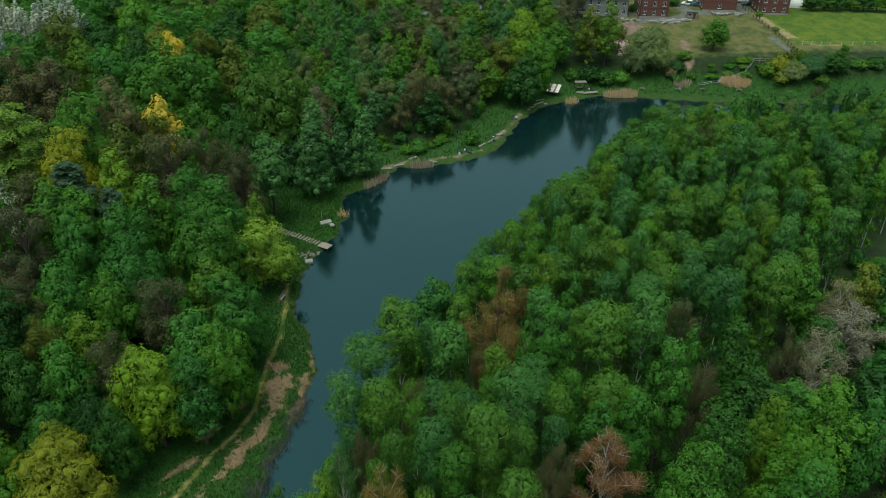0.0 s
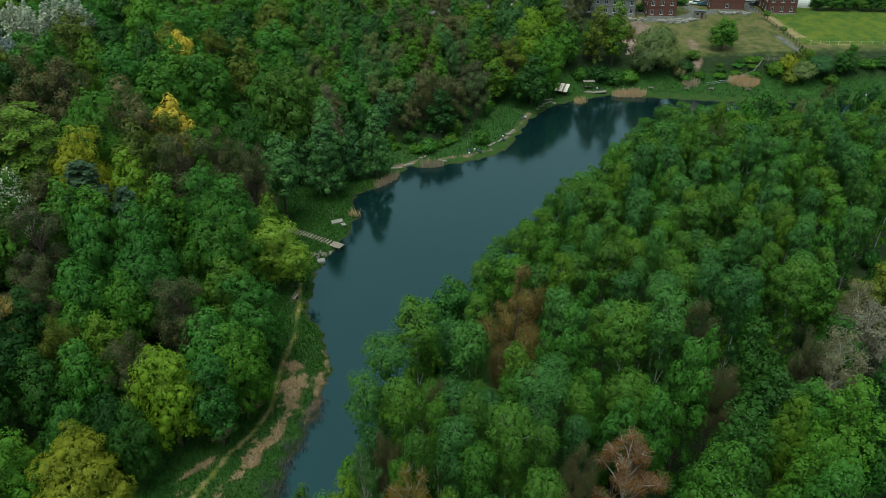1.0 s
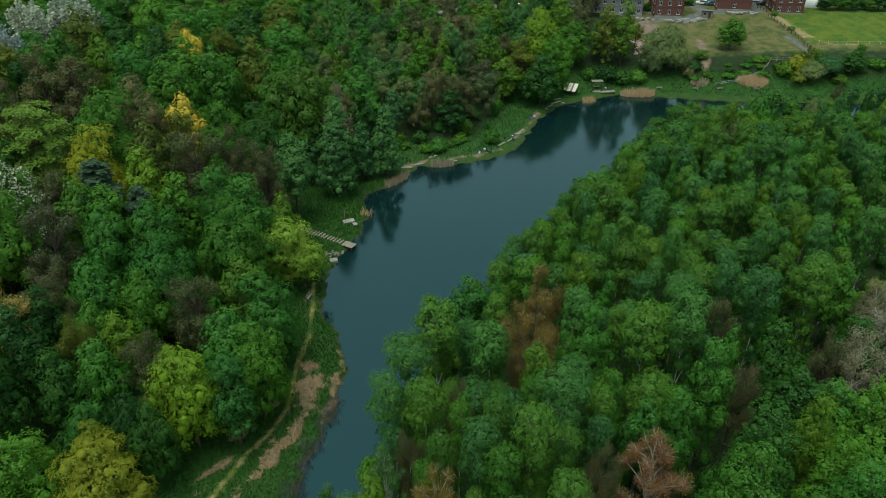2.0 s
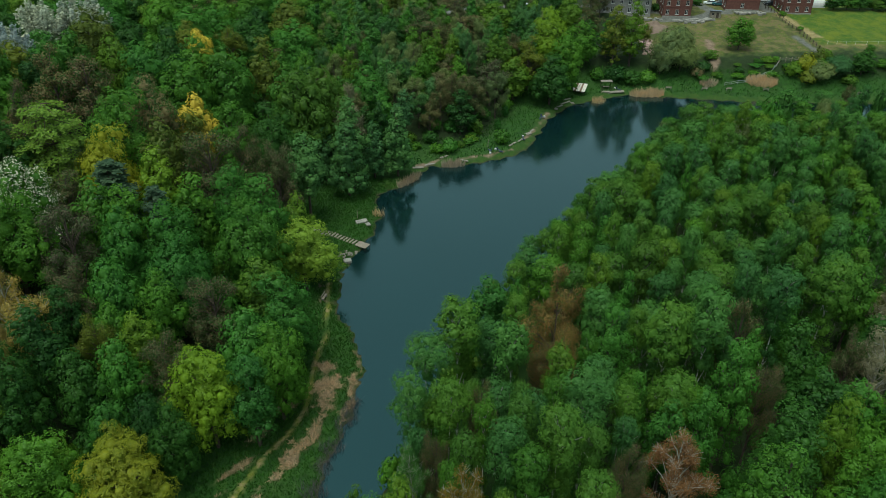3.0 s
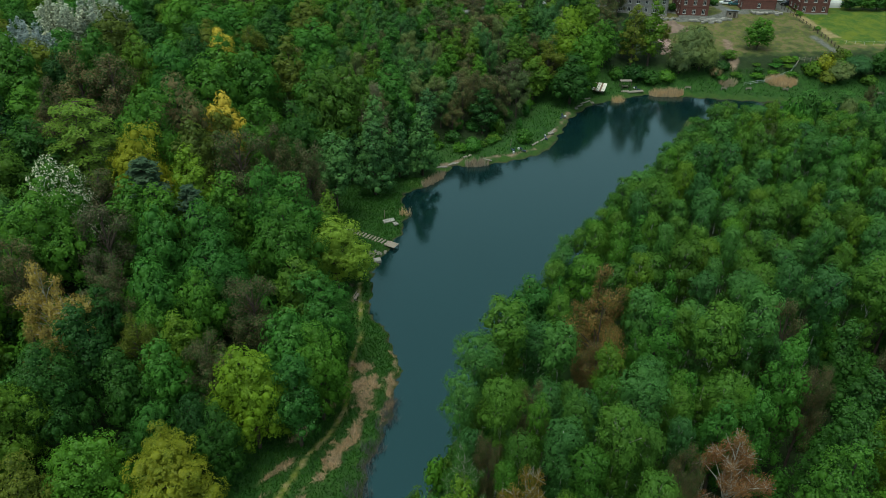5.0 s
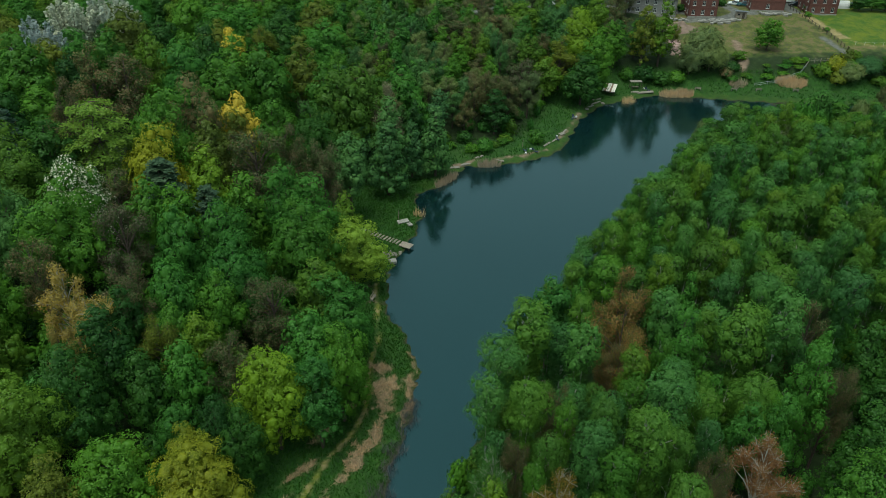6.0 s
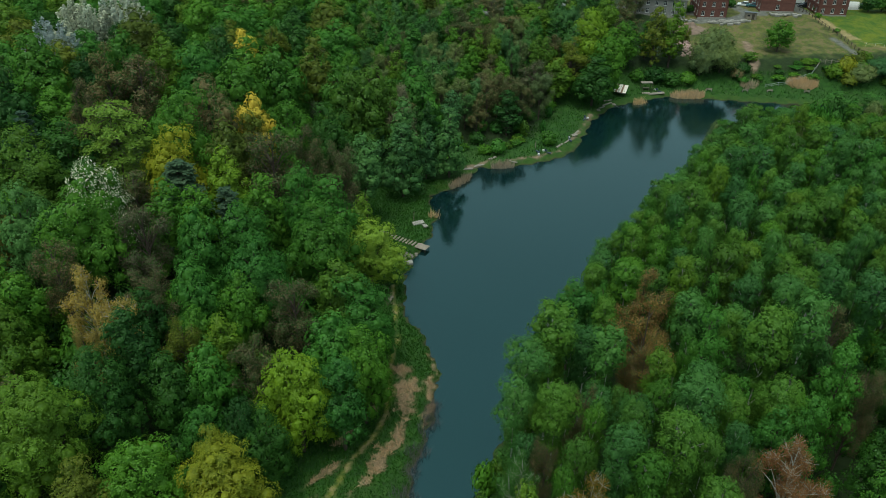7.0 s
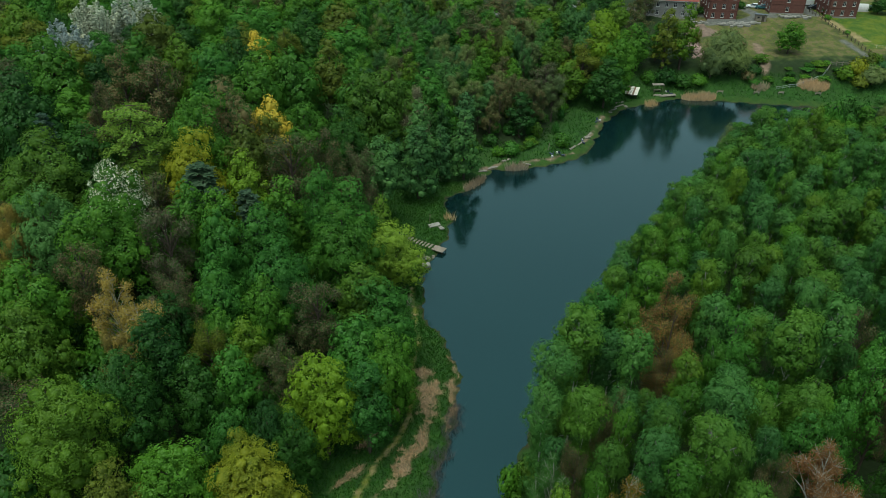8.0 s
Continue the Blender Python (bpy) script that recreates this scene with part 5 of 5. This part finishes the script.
def flat_stone(x, y, size, turn, label, mat=CONCRETE, name="stone_slab"):
    bm = box((0, 0, 0), size, min(size) * 0.2)
    me_ = bpy.data.meshes.new(name)
    bm.to_mesh(me_)
    bm.free()
    me_.materials.append(mat)
    ob = new(name, me_)
    ob.matrix_basis = pose(x, y, height_at(x, y) + size[2] * 0.3, rng.uniform(-4, 4), rng.uniform(-4, 4), turn)
    return tagged(ob, label, "slab", "slabs along the shore")


flat_stone(-22.6, 123.6, (2.2, 1.2, 0.3), 20, "pale stone fishing pad by the water")
flat_stone(-21.3, 122.6, (0.9, 1.1, 0.3), 30, "broken pale stone by the water")
flat_stone(-23.9, 110.6, (1.4, 1.1, 0.7), 15, "grey concrete block at the waterline")
for sx, sy, size, turn in ((-9.8, 150.6, (3.2, 0.9, 0.2), 28), (-12.6, 148.2, (2.6, 0.8, 0.2), 15), (-6.8, 153.2, (2.2, 0.6, 0.2), 36), (-2.3, 151.6, (2.0, 0.5, 0.2), -20),
                           (9.2, 160.0, (2.6, 0.5, 0.2), 50), (11.4, 162.6, (2.4, 0.45, 0.2), 52), (13.6, 166.6, (1.6, 1.1, 0.25), 40), (14.6, 168.8, (2.4, 0.5, 0.2), 62),
                           (18.2, 177.4, (1.4, 0.9, 0.25), 20), (23.2, 184.6, (3.2, 0.45, 0.2), 38), (25.4, 187.2, (3.4, 0.45, 0.2), 36), (27.4, 188.0, (1.0, 0.8, 0.3), 10),
                           (22.4, 183.0, (0.9, 0.7, 0.3), 5), (26.0, 189.4, (2.8, 0.4, 0.2), 32)):
    flat_stone(sx, sy, size, turn, "long pale slab edging the shore path", STONE)
flat_stone(40.4, 195.6, (4.6, 1.3, 0.22), 4, "pale concrete landing at the water's edge", STONE)
flat_stone(37.6, 195.4, (2.2, 1.0, 0.22), -6, "pale concrete landing beside open shelter", STONE)


def tackle(x, y, label):
    """A fishing pitch: low folding chair, box and rolled bag."""
    ob = thing("fishing_pitch", x, y, height_at(x, y), rng.uniform(0, 360), label, "fishing gear", "fishing pitches")
    part("chair_seat", box((0, 0, 0.4), (0.55, 0.5, 0.06), 0.02), BLUE, ob)
    part("chair_back", box((0, 0.27, 0.72), (0.55, 0.05, 0.6), 0.02, 0, -12), BLUE, ob)
    for px in (-0.24, 0.24):
        for py in (-0.2, 0.2):
            part("chair_leg", rod((px, py, -0.1), (px, py, 0.4), 0.02, 5), METAL, ob)
    part("tackle_box", box((0.85, -0.1, 0.2), (0.5, 0.4, 0.4), 0.03), WHITE, ob)
    part("bag", rod((-1.2, -0.3, 0.15), (-0.5, 0.1, 0.17), 0.17, 9), BLUE, ob)


tackle(3.8, 155.6, "blue folding chair with tackle by water")
tackle(5.6, 156.0, "second blue folding chair with tackle")
tackle(12.0, 163.6, "fishing gear beside a shore slab")
tackle(18.0, 176.8, "fishing gear on the short turf")
tackle(41.0, 197.0, "fishing gear beside the open shelter")
tackle(112.5, 192.4, "fishing gear near the inlet shore")


def stairway():
    ob = thing("timber_stairway", -31.8, 121.1, 0, 0, "long flight of weathered sleeper steps down bank", "steps")
    a, b, n = Vector((-32.2, 121.3)), Vector((-22.6, 115.9)), 17
    turn = math.degrees(math.atan2(b.y - a.y, b.x - a.x))
    for i in range(n):
        p = a.lerp(b, i / (n - 1))
        part("step", box((p.x + 31.8, p.y - 121.1, height_at(p.x, p.y) + 0.06), (0.34, 1.5 + rng.uniform(-0.1, 0.15), 0.2), 0.03, turn + rng.uniform(-3, 3)), TIMBER, ob)
    dock = thing("fishing_dock", -21.6, 115.4, 0.0, turn, "small weathered plank dock over the water", "dock")
    for i in range(7):
        part("plank", box((-0.9 + 0.3 * i, rng.normal(0, 0.03), 0.62), (0.27, 1.7, 0.07), 0.012), TIMBER, dock)
    for px in (-0.9, 0.9):
        for py in (-0.7, 0.7):
            part("pile", rod((px, py, -1.8), (px, py, 0.6), 0.08), TIMBER_DARK, dock)


stairway()


def post(x, y, h, label):
    bm = rod((0, 0, -0.3), (0.06, 0, h), 0.07)
    me_ = bpy.data.meshes.new("post")
    bm.to_mesh(me_)
    bm.free()
    me_.materials.append(TIMBER)
    ob = new("timber_post", me_)
    ob.location = (x, y, height_at(x, y))
    tagged(ob, label, "post", "posts by the shore")


post(-23.5, 124.6, 1.9, "leaning weathered timber post on grass")
post(3.4, 158.6, 1.8, "pale timber post on the north bank")


# ---- reeds, grasses and waterside scrub ----
def blades(name, label, places, high, wide, colours, lean=0.25):
    """Many upright blades, one triangle each, as one mass."""
    n = len(places)
    q = rng.uniform(0, 6.28, n)
    side = np.stack([np.cos(q), np.sin(q), np.zeros(n)], 1) * (wide * rng.uniform(0.6, 1.3, n))[:, None]
    h = high * rng.uniform(0.6, 1.2, n)
    tip = places + np.stack([rng.normal(0, lean, n) * h, rng.normal(0, lean, n) * h, h], 1)
    v = np.stack([places - side - (0, 0, 0.05), places + side - (0, 0, 0.05), tip], 1).reshape(-1, 3)
    me_ = bpy.data.meshes.new(name)
    me_.vertices.add(3 * n)
    me_.vertices.foreach_set("co", v.ravel())
    me_.loops.add(3 * n)
    me_.loops.foreach_set("vertex_index", np.arange(3 * n, dtype=np.int32))
    me_.polygons.add(n)
    me_.polygons.foreach_set("loop_start", np.arange(0, 3 * n, 3, dtype=np.int32))
    me_.update(calc_edges=True)
    me_.materials.append(colours)
    return tagged(new(name, me_), label, name.replace("_", " "), kind="stuff")


REED = leaves("dry_reed", (0.50, 0.39, 0.25), thin=0.3)
STRAW_BLADE = leaves("dry_straw", (0.46, 0.33, 0.20), thin=0.3)
GRASS = leaves("grass_blades", (0.032, 0.097, 0.013), thin=0.3)
TWIG = leaves("grey_twigs", (0.10, 0.10, 0.10), thin=0.1)


def scatter(n, x0, x1, y0, y1, keep):
    x, y = rng.uniform(x0, x1, n), rng.uniform(y0, y1, n)
    ok = keep(x, y)
    x, y = x[ok], y[ok]
    return np.stack([x, y, ground(x, y)], 1)


def oval(cx, cy, rx, ry, turn=0.0):
    c, s = math.cos(radians(turn)), math.sin(radians(turn))
    return lambda x, y: (((x - cx) * c + (y - cy) * s) / rx) ** 2 + ((-(x - cx) * s + (y - cy) * c) / ry) ** 2 < 1 + 0.3 * np.sin(3 * x) * np.sin(2.3 * y)


for cx, cy, rx, ry, turn, n in ((34.6, 189.6, 2.3, 1.3, 30, 700), (48.8, 194.4, 4.6, 1.5, 0, 1300), (81.0, 197.9, 4.2, 1.6, -6, 1300), (-4.6, 149.9, 2.6, 1.0, 10, 800),
                                (-14.2, 142.0, 3.8, 0.9, 52, 800), (66.6, 198.2, 2.6, 1.0, 0, 500), (-19.6, 127.6, 1.3, 1.1, 0, 350)):
    blades("reed_bed", "dense bed of tall dry tan reeds", scatter(n * 8, cx - 6, cx + 6, cy - 6, cy + 6, oval(cx, cy, rx, ry, turn)), 1.45, 0.08, REED, 0.2)
blades("dry_grass", "matted dry straw along the west bank",
       scatter(52000, -34, -17, 50, 90, lambda x, y: (cover(x, y)[0]["straw"] > 0.42 + 0.3 * uneven(1.3 * x, 1.3 * y)) & (shore(x, y) > 0.1)), 0.38, 0.055, STRAW_BLADE, 0.8)
blades("grass", "rough green grass on the west bank",
       scatter(60000, -42, -17, 48, 142, lambda x, y: (shore(x, y) > 0.2) & (shore(x, y) < 15) & (cover(x, y)[0]["straw"] < 0.4) & (cover(x, y)[0]["track"] < 0.3)), 0.36, 0.09, GRASS, 0.35)
blades("grass", "rough green grass on the north bank",
       scatter(22000, -14, 118, 146, 206, lambda x, y: (shore(x, y) > 2.2) & (shore(x, y) < 13) & (y > 147 + 0.5 * np.maximum(0, x - 4) - 0.5 * np.maximum(0, x - 80))), 0.55, 0.13, GRASS, 0.35)
blades("waterside_scrub", "tangle of grey bare twigs in the shallows",
       scatter(9000, -26, -18, 50, 76, lambda x, y: np.abs(shore(x, y) - 0.2) < 0.9 + 0.4 * np.sin(1.7 * y)), 0.9, 0.03, TWIG, 0.5)
